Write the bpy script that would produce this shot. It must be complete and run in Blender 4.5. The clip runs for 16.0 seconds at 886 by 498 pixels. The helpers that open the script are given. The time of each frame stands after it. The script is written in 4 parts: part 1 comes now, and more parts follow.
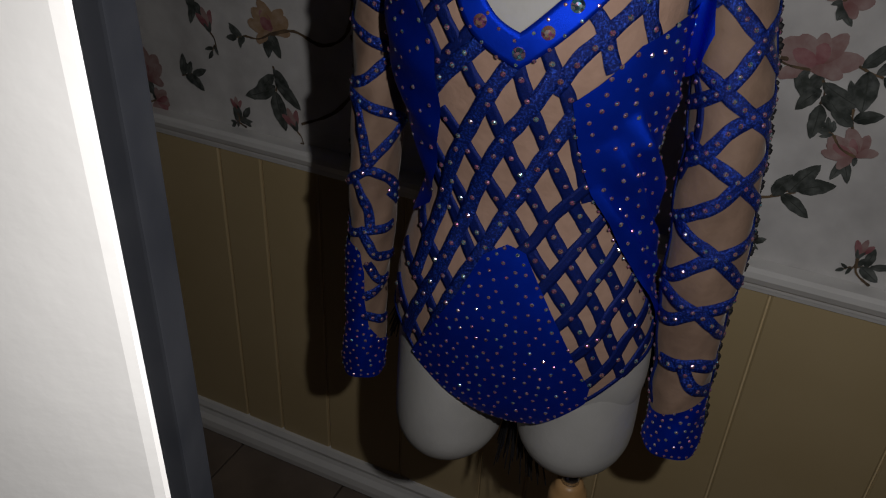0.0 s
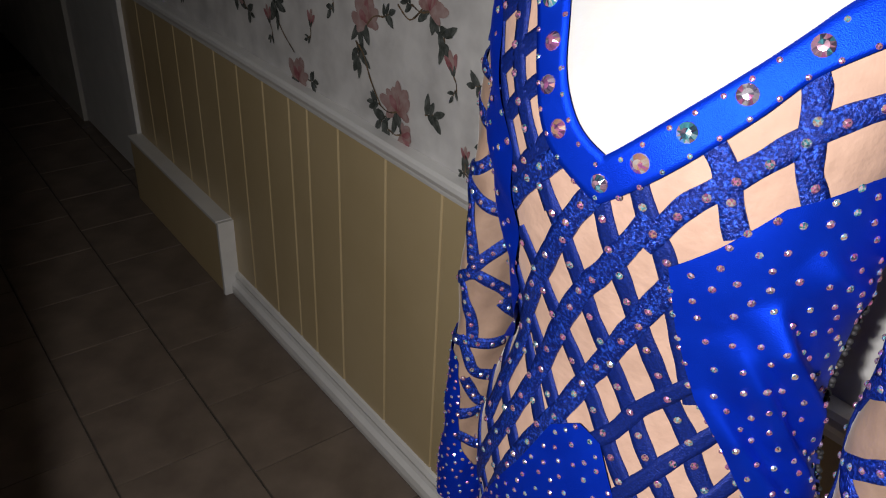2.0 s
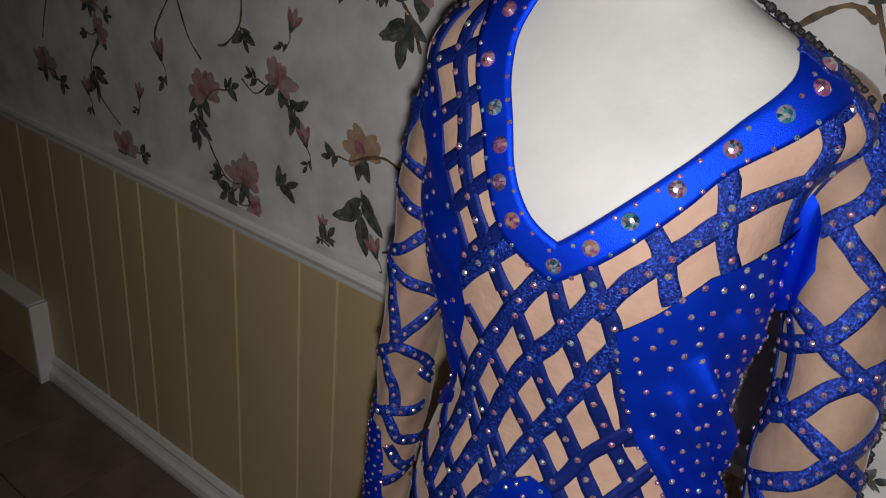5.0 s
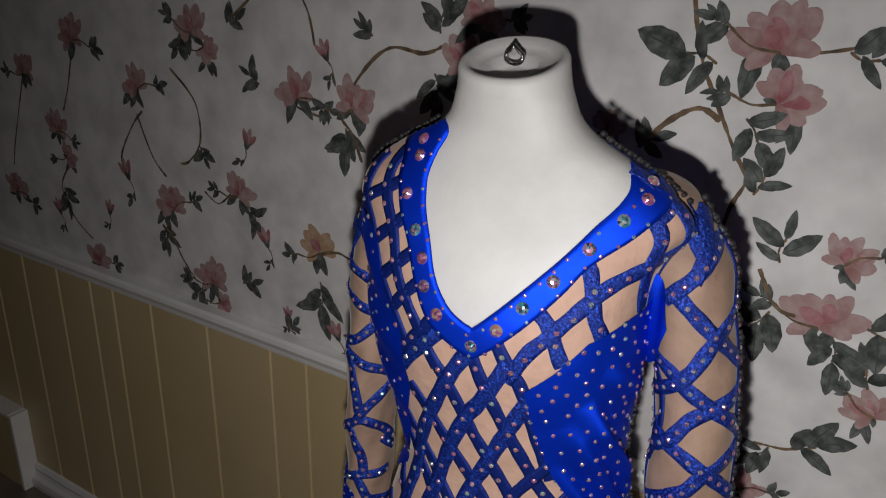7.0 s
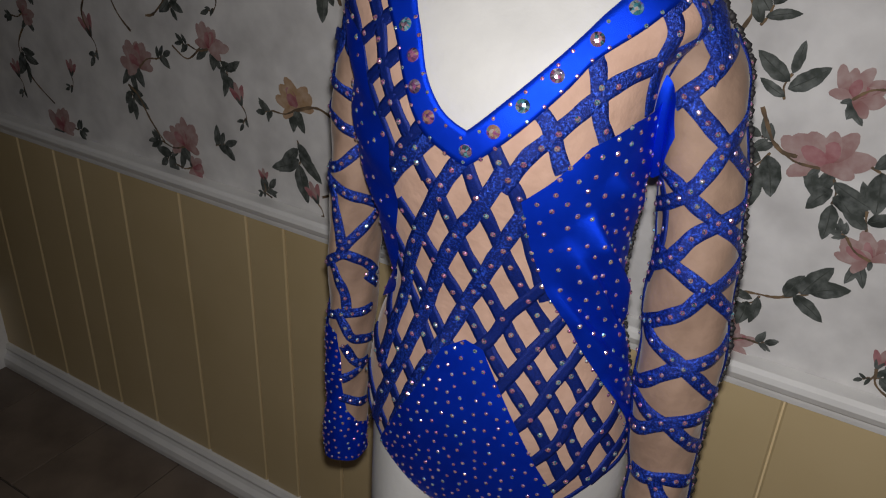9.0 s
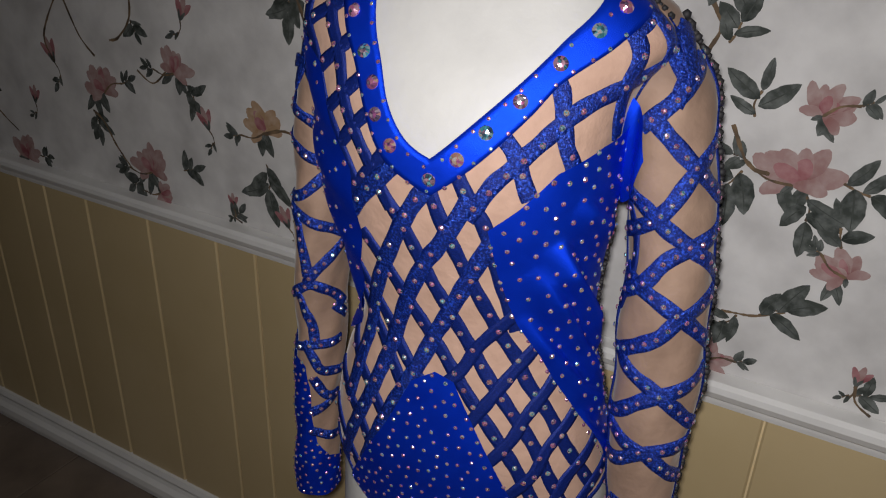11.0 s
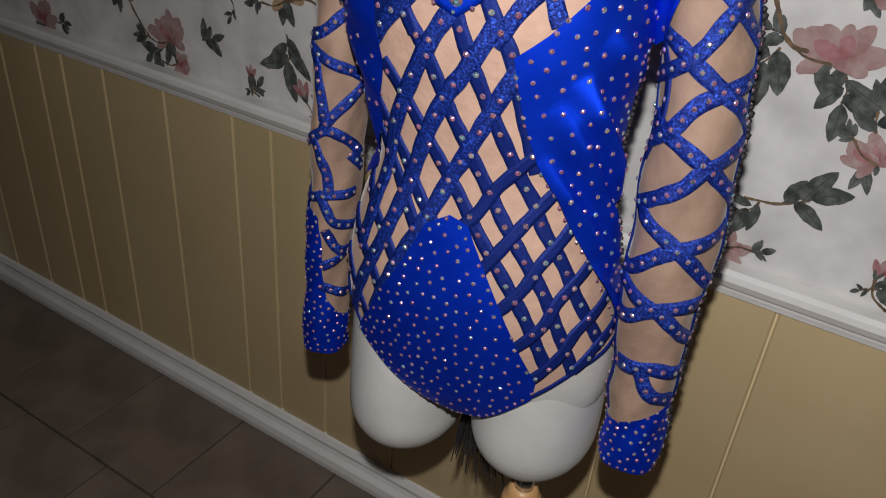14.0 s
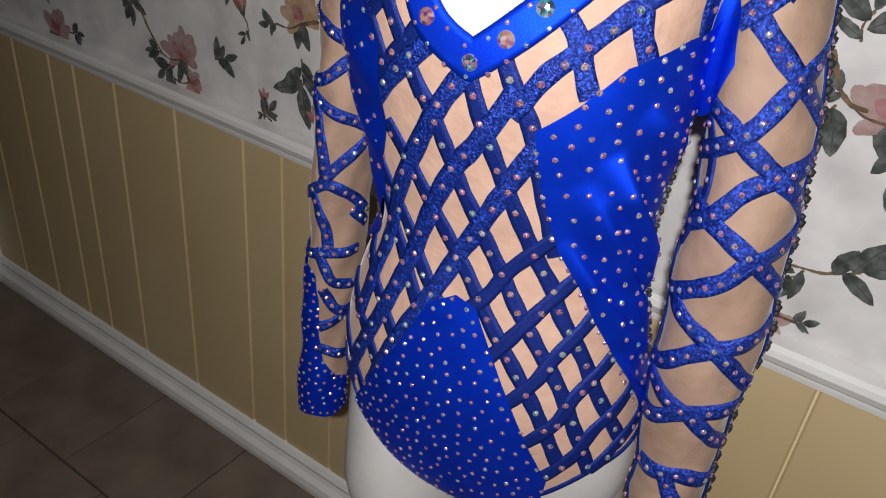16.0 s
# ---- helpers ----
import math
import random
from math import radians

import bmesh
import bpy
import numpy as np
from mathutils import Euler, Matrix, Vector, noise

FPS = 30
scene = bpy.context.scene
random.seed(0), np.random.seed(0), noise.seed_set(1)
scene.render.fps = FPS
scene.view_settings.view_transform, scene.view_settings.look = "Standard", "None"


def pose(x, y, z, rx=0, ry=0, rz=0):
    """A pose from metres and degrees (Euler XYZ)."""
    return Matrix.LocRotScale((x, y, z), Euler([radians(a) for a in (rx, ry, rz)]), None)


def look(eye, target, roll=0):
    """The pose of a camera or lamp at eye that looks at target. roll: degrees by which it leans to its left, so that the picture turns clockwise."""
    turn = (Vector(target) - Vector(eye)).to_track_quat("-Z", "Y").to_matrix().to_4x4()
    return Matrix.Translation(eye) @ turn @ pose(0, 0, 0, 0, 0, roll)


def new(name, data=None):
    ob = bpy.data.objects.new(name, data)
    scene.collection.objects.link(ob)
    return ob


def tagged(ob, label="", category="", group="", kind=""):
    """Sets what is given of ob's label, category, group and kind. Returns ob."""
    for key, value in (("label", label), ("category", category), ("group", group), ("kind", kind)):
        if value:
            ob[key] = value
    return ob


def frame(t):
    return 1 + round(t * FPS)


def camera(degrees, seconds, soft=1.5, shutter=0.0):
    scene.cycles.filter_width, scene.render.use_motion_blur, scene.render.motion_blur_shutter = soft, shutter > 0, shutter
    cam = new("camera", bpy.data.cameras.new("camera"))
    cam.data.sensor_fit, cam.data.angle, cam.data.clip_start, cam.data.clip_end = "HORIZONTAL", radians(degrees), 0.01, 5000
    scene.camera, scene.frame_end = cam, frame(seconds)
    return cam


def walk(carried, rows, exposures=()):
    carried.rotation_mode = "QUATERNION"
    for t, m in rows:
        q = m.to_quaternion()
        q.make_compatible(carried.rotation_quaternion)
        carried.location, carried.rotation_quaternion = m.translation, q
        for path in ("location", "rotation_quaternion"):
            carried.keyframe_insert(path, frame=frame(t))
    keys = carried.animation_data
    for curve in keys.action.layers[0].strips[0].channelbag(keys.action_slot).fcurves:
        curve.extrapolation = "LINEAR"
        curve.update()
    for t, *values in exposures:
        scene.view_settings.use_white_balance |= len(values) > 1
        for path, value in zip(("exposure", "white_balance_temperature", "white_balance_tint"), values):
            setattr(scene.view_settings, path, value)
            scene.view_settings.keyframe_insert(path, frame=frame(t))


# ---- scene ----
cam = camera(58.4, 16.0, soft=1.1)
PATH = [
    (0, (0.519, -1.216, 1.584), (-0.16, 0.341, 0.528), 3.00),
    (0.5, (0.569, -1.251, 1.597), (-0.126, 0.313, 0.562), 2.60),
    (1, (0.557, -1.238, 1.616), (-0.139, 0.32, 0.573), 3.10),
    (1.5, (0.548, -1.144, 1.596), (-0.239, 0.38, 0.568), 4.50),
    (2, (0.5921, -0.9031, 1.5726), (-0.2855, -0.2036, 0.9163), 2.82),
    (2.5, (0.5431, -0.8415, 1.5481), (-0.4011, -0.2204, 0.9056), 3.78),
    (3, (0.4509, -0.8171, 1.5288), (-0.4535, -0.1149, 0.913), 10.09),
    (3.5, (0.3734, -0.9047, 1.5322), (-0.4603, -0.1145, 0.9234), 8.70),
    (4, (0.411, -0.8946, 1.5758), (-0.3628, -0.0468, 0.9655), 6.15),
    (4.5, (0.4712, -0.9485, 1.5958), (-0.2202, -0.0292, 0.9901), 7.09),
    (7, (0.6369, -1.1347, 1.7261), (-0.016, -0.1137, 1.2557), 1.31),
    (7.5, (0.6279, -1.1284, 1.7087), (-0.0183, -0.1088, 1.2261), 0.92),
    (8, (0.6189, -1.142, 1.6732), (-0.0044, -0.1286, 1.1493), 1.55),
    (8.5, (0.6206, -1.1447, 1.6354), (0.0225, -0.1426, 1.0626), 2.25),
    (9, (0.6189, -1.1316, 1.6085), (0.0364, -0.137, 1.0072), 2.63),
    (9.5, (0.6201, -1.1201, 1.5902), (0.0468, -0.1178, 0.9929), 2.88),
    (10, (0.6196, -1.1116, 1.6121), (0.0568, -0.0938, 1.0312), 3.06),
    (12.5, (0.6152, -1.0931, 1.6104), (0.0418, -0.0941, 1.0077), 0.50),
    (13, (0.6386, -1.0931, 1.5745), (0.0628, -0.1139, 0.9424), 1.55),
    (13.5, (0.6309, -1.1124, 1.548), (0.0632, -0.1486, 0.8856), 3.41),
    (14, (0.6312, -1.1206, 1.5229), (0.0819, -0.1579, 0.8436), 5.04),
    (14.5, (0.6302, -1.1159, 1.5328), (0.0986, -0.1407, 0.8571), 6.48),
    (15, (0.6259, -1.1107, 1.5482), (0.1043, -0.1322, 0.8697), 7.16),
    (15.5, (0.6184, -1.0869, 1.5376), (0.0815, -0.1215, 0.8522), 6.83),
    (16, (0.5811, -1.0151, 1.5384), (-0.0028, -0.0729, 0.8591), 6.36),
]
EXPOSURES = [(0.0, -1.5), (0.6, -1.4), (1.1, -1.05), (1.5, -1.0), (2.0, 0.75), (2.5, 0.85), (3.0, 0.42), (3.5, 0.22), (4.0, 0.45), (4.5, 0.0), (7.0, 0.0), (8.5, 0.0), (10.0, 0.05), (12.5, 0.1), (13.5, 0.05), (14.0, 0.35), (15.5, 0.5), (16.0, 0.7)]
walk(cam, [(t, look(eye, target, roll)) for t, eye, target, roll in PATH], EXPOSURES)

# ---- light ----
world = bpy.data.worlds.new("room_dark")
scene.world = world
world.use_nodes = True
world.node_tree.nodes["Background"].inputs[0].default_value = (0.5, 0.6, 0.8, 1)
world.node_tree.nodes["Background"].inputs[1].default_value = 0.02

torch_data = bpy.data.lights.new("phone_torch", "SPOT")
torch_data.energy = 36.0
torch_data.color = (1.0, 0.975, 0.965)
torch_data.shadow_soft_size = 0.010
torch_data.spot_size, torch_data.spot_blend = radians(158), 1.0
torch = new("phone_torch", torch_data)
torch.matrix_world = look((0.612, -1.112, 1.632), (0.20, -0.22, 0.50))


# ---- materials ----
def material(name, colour, rough=0.6, metal=0.0, second=None, scale=12.0, bump=0.0, bump_scale=200.0, sheen=0.0, detail=6.0, low=0.35, high=0.7, spec=0.5):
    m = bpy.data.materials.new(name)
    m.use_nodes = True
    nt = m.node_tree
    b = nt.nodes["Principled BSDF"]
    b.inputs["Base Color"].default_value = (*colour, 1)
    b.inputs["Roughness"].default_value = rough
    b.inputs["Metallic"].default_value = metal
    b.inputs["Specular IOR Level"].default_value = spec
    if sheen:
        b.inputs["Sheen Weight"].default_value = sheen
        b.inputs["Sheen Roughness"].default_value = 0.35
    co = nt.nodes.new("ShaderNodeTexCoord")
    if second:
        n = nt.nodes.new("ShaderNodeTexNoise")
        n.inputs["Scale"].default_value, n.inputs["Detail"].default_value = scale, detail
        r = nt.nodes.new("ShaderNodeValToRGB")
        r.color_ramp.elements[0].position, r.color_ramp.elements[1].position = low, high
        r.color_ramp.elements[0].color, r.color_ramp.elements[1].color = (*colour, 1), (*second, 1)
        nt.links.new(co.outputs["Object"], n.inputs["Vector"])
        nt.links.new(n.outputs["Fac"], r.inputs["Fac"])
        nt.links.new(r.outputs["Color"], b.inputs["Base Color"])
    if bump:
        n2 = nt.nodes.new("ShaderNodeTexNoise")
        n2.inputs["Scale"].default_value, n2.inputs["Detail"].default_value = bump_scale, 4.0
        bp = nt.nodes.new("ShaderNodeBump")
        bp.inputs["Strength"].default_value, bp.inputs["Distance"].default_value = bump, 0.002
        nt.links.new(co.outputs["Object"], n2.inputs["Vector"])
        nt.links.new(n2.outputs["Fac"], bp.inputs["Height"])
        nt.links.new(bp.outputs["Normal"], b.inputs["Normal"])
    return m


PAPER = material("wallpaper", (0.54, 0.525, 0.515), 0.7, second=(0.72, 0.705, 0.69), scale=11.0, bump=0.3, bump_scale=60.0, low=0.32, high=0.62, spec=0.35)
PANEL = material("yellow_panel", (0.52, 0.40, 0.215), 0.38, second=(0.58, 0.455, 0.26), scale=3.0, bump=0.06, bump_scale=40.0)
WHITE = material("white_paint", (0.74, 0.73, 0.71), 0.35, second=(0.80, 0.79, 0.77), scale=14.0, bump=0.12, bump_scale=60.0)
TILE = material("floor_tile", (0.13, 0.10, 0.08), 0.42, second=(0.21, 0.165, 0.13), scale=7.0, bump=0.2, bump_scale=70.0)
GROUT = material("grout", (0.055, 0.045, 0.038), 0.9, second=(0.08, 0.066, 0.055), scale=30.0, bump=0.4)
FORM = material("mannequin_plastic", (0.43, 0.422, 0.406), 0.62, second=(0.49, 0.481, 0.463), scale=16.0, bump=0.2, bump_scale=120.0)
NUDE = material("nude_mesh", (0.37, 0.232, 0.170), 0.8, second=(0.43, 0.275, 0.205), scale=40.0, bump=0.8, bump_scale=75.0, sheen=0.2)
BLUE = material("blue_lycra", (0.002, 0.036, 0.60), 0.52, second=(0.003, 0.047, 0.70), scale=30.0, bump=0.25, bump_scale=1200.0, spec=0.2, metal=0.82)
# Bright flecks in the noise colour paint in the crushed velvet's sparkle.
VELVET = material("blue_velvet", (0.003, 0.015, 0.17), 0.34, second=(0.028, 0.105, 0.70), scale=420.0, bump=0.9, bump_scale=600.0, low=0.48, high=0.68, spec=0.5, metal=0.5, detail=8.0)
BLACK = material("black_thread", (0.006, 0.006, 0.008), 0.7, second=(0.02, 0.018, 0.02), scale=60.0)
WOOD = material("pine_pole", (0.42, 0.24, 0.10), 0.4, second=(0.55, 0.34, 0.16), scale=18.0, bump=0.15)
STEEL = material("chrome", (0.6, 0.6, 0.6), 0.2, metal=1.0, second=(0.5, 0.5, 0.52), scale=20.0)
DARK_STRIP = material("dark_edge", (0.010, 0.011, 0.014), 0.8, second=(0.016, 0.017, 0.02), scale=30.0, spec=0.1)
PLASTER = material("plaster", (0.35, 0.33, 0.30), 0.85, second=(0.42, 0.40, 0.36), scale=5.0, bump=0.3, bump_scale=50.0)
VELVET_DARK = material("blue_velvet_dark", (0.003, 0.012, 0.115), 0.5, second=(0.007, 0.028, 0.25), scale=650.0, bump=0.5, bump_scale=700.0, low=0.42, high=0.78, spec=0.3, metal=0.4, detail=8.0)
SLEEVE_MESH = material("sleeve_mesh", (0.205, 0.130, 0.092), 0.75, second=(0.29, 0.19, 0.135), scale=26.0, bump=0.8, bump_scale=60.0, sheen=0.15)


def stone_material(name, per_island):
    """Rainbow-coated glass: a hard gloss; bright and dark facet reflections are painted as colour, changing from stone
    to stone and facet to facet.
    """
    m = bpy.data.materials.new(name)
    m.use_nodes = True
    nt = m.node_tree
    b = nt.nodes["Principled BSDF"]
    b.inputs["Roughness"].default_value, b.inputs["Metallic"].default_value = 0.14, 0.75
    b.inputs["Coat Weight"].default_value, b.inputs["Coat Roughness"].default_value = 0.35, 0.06
    src = nt.nodes.new("ShaderNodeNewGeometry" if per_island else "ShaderNodeObjectInfo")
    out = src.outputs["Random Per Island" if per_island else "Random"]
    co = nt.nodes.new("ShaderNodeTexCoord")
    n = nt.nodes.new("ShaderNodeTexNoise")
    n.inputs["Scale"].default_value, n.inputs["Detail"].default_value = 2.6, 0.0
    nt.links.new(co.outputs["Normal"], n.inputs["Vector"])
    mix = nt.nodes.new("ShaderNodeMath")
    mix.operation = "MULTIPLY_ADD"
    mix.inputs[1].default_value = 0.85
    nt.links.new(out, mix.inputs[0])
    scale = nt.nodes.new("ShaderNodeMath")
    scale.operation = "MULTIPLY_ADD"
    scale.inputs[1].default_value, scale.inputs[2].default_value = 0.9, -0.36
    nt.links.new(n.outputs["Fac"], scale.inputs[0])
    nt.links.new(scale.outputs[0], mix.inputs[2])
    r = nt.nodes.new("ShaderNodeValToRGB")
    stops = [(0.0, (0.70, 0.66, 0.74)), (0.10, (0.16, 0.15, 0.22)), (0.20, (0.88, 0.22, 0.52)), (0.31, (0.90, 0.55, 0.68)), (0.40, (0.05, 0.05, 0.11)), (0.49, (0.16, 0.68, 0.80)), (0.58, (0.90, 0.88, 0.92)), (0.68, (0.78, 0.46, 0.26)), (0.77, (0.80, 0.24, 0.58)), (0.87, (0.10, 0.07, 0.16)), (1.0, (0.78, 0.60, 0.74))]
    ramp = r.color_ramp
    ramp.elements[0].position, ramp.elements[0].color = stops[0][0], (*stops[0][1], 1)
    ramp.elements[1].position, ramp.elements[1].color = stops[-1][0], (*stops[-1][1], 1)
    for pos, col in stops[1:-1]:
        e = ramp.elements.new(pos)
        e.color = (*col, 1)
    nt.links.new(mix.outputs[0], r.inputs["Fac"])
    nt.links.new(r.outputs["Color"], b.inputs["Base Color"])
    return m


STONE, STONE_MANY = stone_material("rhinestone", False), stone_material("rhinestones", True)
# Pale tone paints in the light that the V-grooves catch.
GROOVE_LIT = material("groove_paint", (0.78, 0.62, 0.36), 0.4, second=(0.84, 0.70, 0.44), scale=8.0)


def print_material(name, base, tip, second, rib=0.0):
    """Watercolour print: it runs from base to tip of each petal or leaf, with blotches."""
    m = material(name, base, 0.8, second=second, scale=55.0, low=0.4, high=0.68, spec=0.2)
    nt = m.node_tree
    b = nt.nodes["Principled BSDF"]
    blot = b.inputs["Base Color"].links[0].from_socket
    uv = nt.nodes.new("ShaderNodeUVMap")
    sep = nt.nodes.new("ShaderNodeSeparateXYZ")
    nt.links.new(uv.outputs["UV"], sep.inputs[0])
    geo = nt.nodes.new("ShaderNodeNewGeometry")
    add = nt.nodes.new("ShaderNodeMath")
    add.operation = "MULTIPLY_ADD"
    add.inputs[1].default_value = 0.7
    nt.links.new(geo.outputs["Random Per Island"], add.inputs[0])
    nt.links.new(sep.outputs["X"], add.inputs[2])
    ramp = nt.nodes.new("ShaderNodeValToRGB")
    ramp.color_ramp.elements[0].position, ramp.color_ramp.elements[1].position = 0.25, 1.0
    ramp.color_ramp.elements[0].color, ramp.color_ramp.elements[1].color = (*base, 1), (*tip, 1)
    nt.links.new(add.outputs[0], ramp.inputs["Fac"])
    mix = nt.nodes.new("ShaderNodeMix")
    mix.data_type = "RGBA"
    mix.inputs[0].default_value = 0.5
    nt.links.new(ramp.outputs["Color"], mix.inputs[6])
    nt.links.new(blot, mix.inputs[7])
    out = mix.outputs[2]
    if rib:
        d = nt.nodes.new("ShaderNodeMath")
        d.operation = "SUBTRACT"
        d.inputs[1].default_value = 0.5
        nt.links.new(sep.outputs["Y"], d.inputs[0])
        a = nt.nodes.new("ShaderNodeMath")
        a.operation = "ABSOLUTE"
        nt.links.new(d.outputs[0], a.inputs[0])
        less = nt.nodes.new("ShaderNodeMath")
        less.operation = "LESS_THAN"
        less.inputs[1].default_value = 0.035
        nt.links.new(a.outputs[0], less.inputs[0])
        m2 = nt.nodes.new("ShaderNodeMix")
        m2.data_type = "RGBA"
        m2.inputs[7].default_value = (rib, rib * 1.1, rib, 1)
        nt.links.new(less.outputs[0], m2.inputs[0])
        nt.links.new(out, m2.inputs[6])
        out = m2.outputs[2]
    nt.links.new(out, b.inputs["Base Color"])
    return m


PETAL = print_material("print_pink", (0.25, 0.11, 0.105), (0.44, 0.33, 0.315), (0.42, 0.325, 0.305))
DEEP = print_material("print_rose", (0.22, 0.05, 0.065), (0.42, 0.21, 0.215), (0.42, 0.26, 0.26))
GOLDEN = print_material("print_gold", (0.28, 0.16, 0.08), (0.46, 0.32, 0.20), (0.50, 0.38, 0.31))
LEAF = print_material("print_leaf", (0.028, 0.034, 0.030), (0.085, 0.095, 0.086), (0.23, 0.245, 0.235), rib=0.06)
TWIG = material("print_twig", (0.07, 0.052, 0.04), 0.8, second=(0.24, 0.16, 0.09), scale=40.0, spec=0.2)


# ---- building blocks ----
def mesh_of(name, bm, mat, smooth=False):
    me = bpy.data.meshes.new(name)
    bmesh.ops.recalc_face_normals(bm, faces=bm.faces)
    bm.to_mesh(me)
    bm.free()
    if smooth:
        for p in me.polygons:
            p.use_smooth = True
    for m in (mat if isinstance(mat, (list, tuple)) else [mat]):
        me.materials.append(m)
    return me


def part(name, bm, mat, parent=None, label="", smooth=False):
    ob = new(name, mesh_of(name, bm, mat, smooth))
    if parent is not None:
        ob.parent = parent
    if label:
        ob["label"] = label
    return ob


def box(bm, x0, x1, y0, y1, z0, z1, bevel=0.0):
    r = bmesh.ops.create_cube(bm, size=1.0, matrix=Matrix.Translation(((x0 + x1) / 2, (y0 + y1) / 2, (z0 + z1) / 2)) @ Matrix.Diagonal((x1 - x0, y1 - y0, z1 - z0, 1)))
    if bevel:
        es = {e for v in r["verts"] for e in v.link_edges}
        bmesh.ops.bevel(bm, geom=list(es), offset=bevel, segments=2, affect="EDGES", profile=0.7)
    return bm


def profile_x(bm, outline, x0, x1):
    """Extrude a closed outline of (y, z) along x."""
    a = [bm.verts.new((x0, y, z)) for y, z in outline]
    b = [bm.verts.new((x1, y, z)) for y, z in outline]
    n = len(outline)
    for i in range(n):
        bm.faces.new((a[i], a[(i + 1) % n], b[(i + 1) % n], b[i]))
    bm.faces.new(a)
    bm.faces.new(b[::-1])
    return bm


def loft(bm, rings, close_ends=True, wrap=True):
    vs = [[bm.verts.new(p) for p in ring] for ring in rings]
    for r0, r1 in zip(vs, vs[1:]):
        n = len(r0)
        for i in range(n if wrap else n - 1):
            bm.faces.new((r0[i], r0[(i + 1) % n], r1[(i + 1) % n], r1[i]))
    if close_ends and wrap:
        bm.faces.new(vs[0])
        bm.faces.new(vs[-1][::-1])
    return bm


# ---- the room ----
END = -1.672       # where the panelling stops and the low boxing begins
CASE = -2.56       # the door casing's near side
RAIL = 0.858       # underside of the dado rail
bm = bmesh.new()
box(bm, -2.64, 3.2, 0.004, 0.16, 0, 2.6)
wall_north = tagged(part("wall_north", bm, PAPER), "wall papered with pale grey floral wallpaper above yellow panelling", "wall", kind="structure")
bm = bmesh.new()
box(bm, -6.0, 3.2, -3.2, 0.9, -0.12, -0.006)
floor = tagged(part("floor", bm, GROUT), "floor of dark brown square tiles with darker joints", "floor", kind="structure")
# Unseen ceiling, south and east walls, added so only bounced light remains.
bm = bmesh.new()
box(bm, -6.0, 3.2, -3.2, 0.9, 2.6, 2.7)
tagged(part("ceiling", bm, PLASTER), "unseen plain plastered ceiling added to close the room", "ceiling", kind="structure")
for nm, b in (("wall_south", (-6.0, 3.2, -3.3, -3.2, 0, 2.6)), ("wall_east", (3.2, 3.3, -3.3, 0.9, 0, 2.6)), ("wall_west", (-6.1, -6.0, -3.3, 0.9, 0, 2.6)), ("wall_hall", (-6.0, -3.56, 0.004, 0.16, 0, 2.6)), ("wall_over_door", (-3.56, -2.64, 0.004, 0.16, 2.06, 2.6))):
    bm = bmesh.new()
    box(bm, *b)
    tagged(part(nm, bm, PLASTER), "plain plastered wall of the dark room", "wall", kind="structure")
bm = bmesh.new()
profile_x(bm, [(0.003, RAIL), (-0.012, RAIL), (-0.014, RAIL + 0.008), (-0.018, RAIL + 0.010), (-0.019, RAIL + 0.016), (-0.026, RAIL + 0.022), (-0.032, RAIL + 0.034), (-0.031, RAIL + 0.044), (-0.024, RAIL + 0.050), (0.003, RAIL + 0.052)], CASE, 3.2)
tagged(part("trim_dado_rail", bm, WHITE), "white painted moulded dado rail along the wall", "dado rail", kind="structure")
bm = bmesh.new()
profile_x(bm, [(0.003, 0), (-0.034, 0), (-0.036, 0.018), (-0.033, 0.036), (-0.022, 0.047), (-0.018, 0.058), (-0.021, 0.070), (-0.014, 0.082), (0.003, 0.086)], END, 3.2)
tagged(part("baseboard", bm, WHITE), "white painted moulded skirting board on the tiles", "skirting board", kind="structure")
# low boxing at the foot of the wall, with a chipped white end board
bm = bmesh.new()
box(bm, CASE, END - 0.012, -0.055, 0.003, 0, 0.272, 0.003)
boxing = tagged(part("pipe_boxing", bm, PANEL), "low yellow boxing along the foot of the wall", "boxing", kind="structure")
bm = bmesh.new()
box(bm, END - 0.012, END + 0.004, -0.062, 0.003, 0, 0.284, 0.003)
part("end_board", bm, WHITE, boxing, "chipped white end board")
bm = bmesh.new()
box(bm, CASE, END - 0.012, -0.062, 0.003, 0.274, 0.286, 0.002)
part("top_board", bm, WHITE, boxing, "white painted top board")
# panelling boards, each with eased edges so that the joints read as grooves
JOINTS = [-2.56, -2.38, -2.2, -2.02, -1.86, -1.69, -1.53, -1.362, -1.211, -1.112, -0.959, -0.752, -0.543, -0.434, -0.293, -0.095, 0.112, 0.22, 0.368, 0.584, 0.833, 0.94, 1.087, 1.28, 1.48, 1.586, 1.733, 1.925, 2.127, 2.233, 2.38, 2.572, 2.774, 2.88, 3.2]
for x0, x1 in zip(JOINTS, JOINTS[1:]):
    bm = bmesh.new()
    profile = [(x0 + 0.0016, 0.003), (x0 + 0.0016, -0.003), (x0 + 0.005, -0.006), (x1 - 0.005, -0.006), (x1 - 0.0016, -0.003), (x1 - 0.0016, 0.003)]
    lo = [bm.verts.new((x, y, 0.05)) for x, y in profile]
    hi = [bm.verts.new((x, y, RAIL + 0.006)) for x, y in profile]
    for i in range(6):
        bm.faces.new((lo[i], lo[(i + 1) % 6], hi[(i + 1) % 6], hi[i]))
    bm.faces.new(lo)
    bm.faces.new(hi[::-1])
    part("panel_board", bm, PANEL, wall_north)
# This backing carries the highlight painted into the grooves.
bm = bmesh.new()
box(bm, CASE, 3.2, 0.0, 0.0035, 0.05, RAIL)
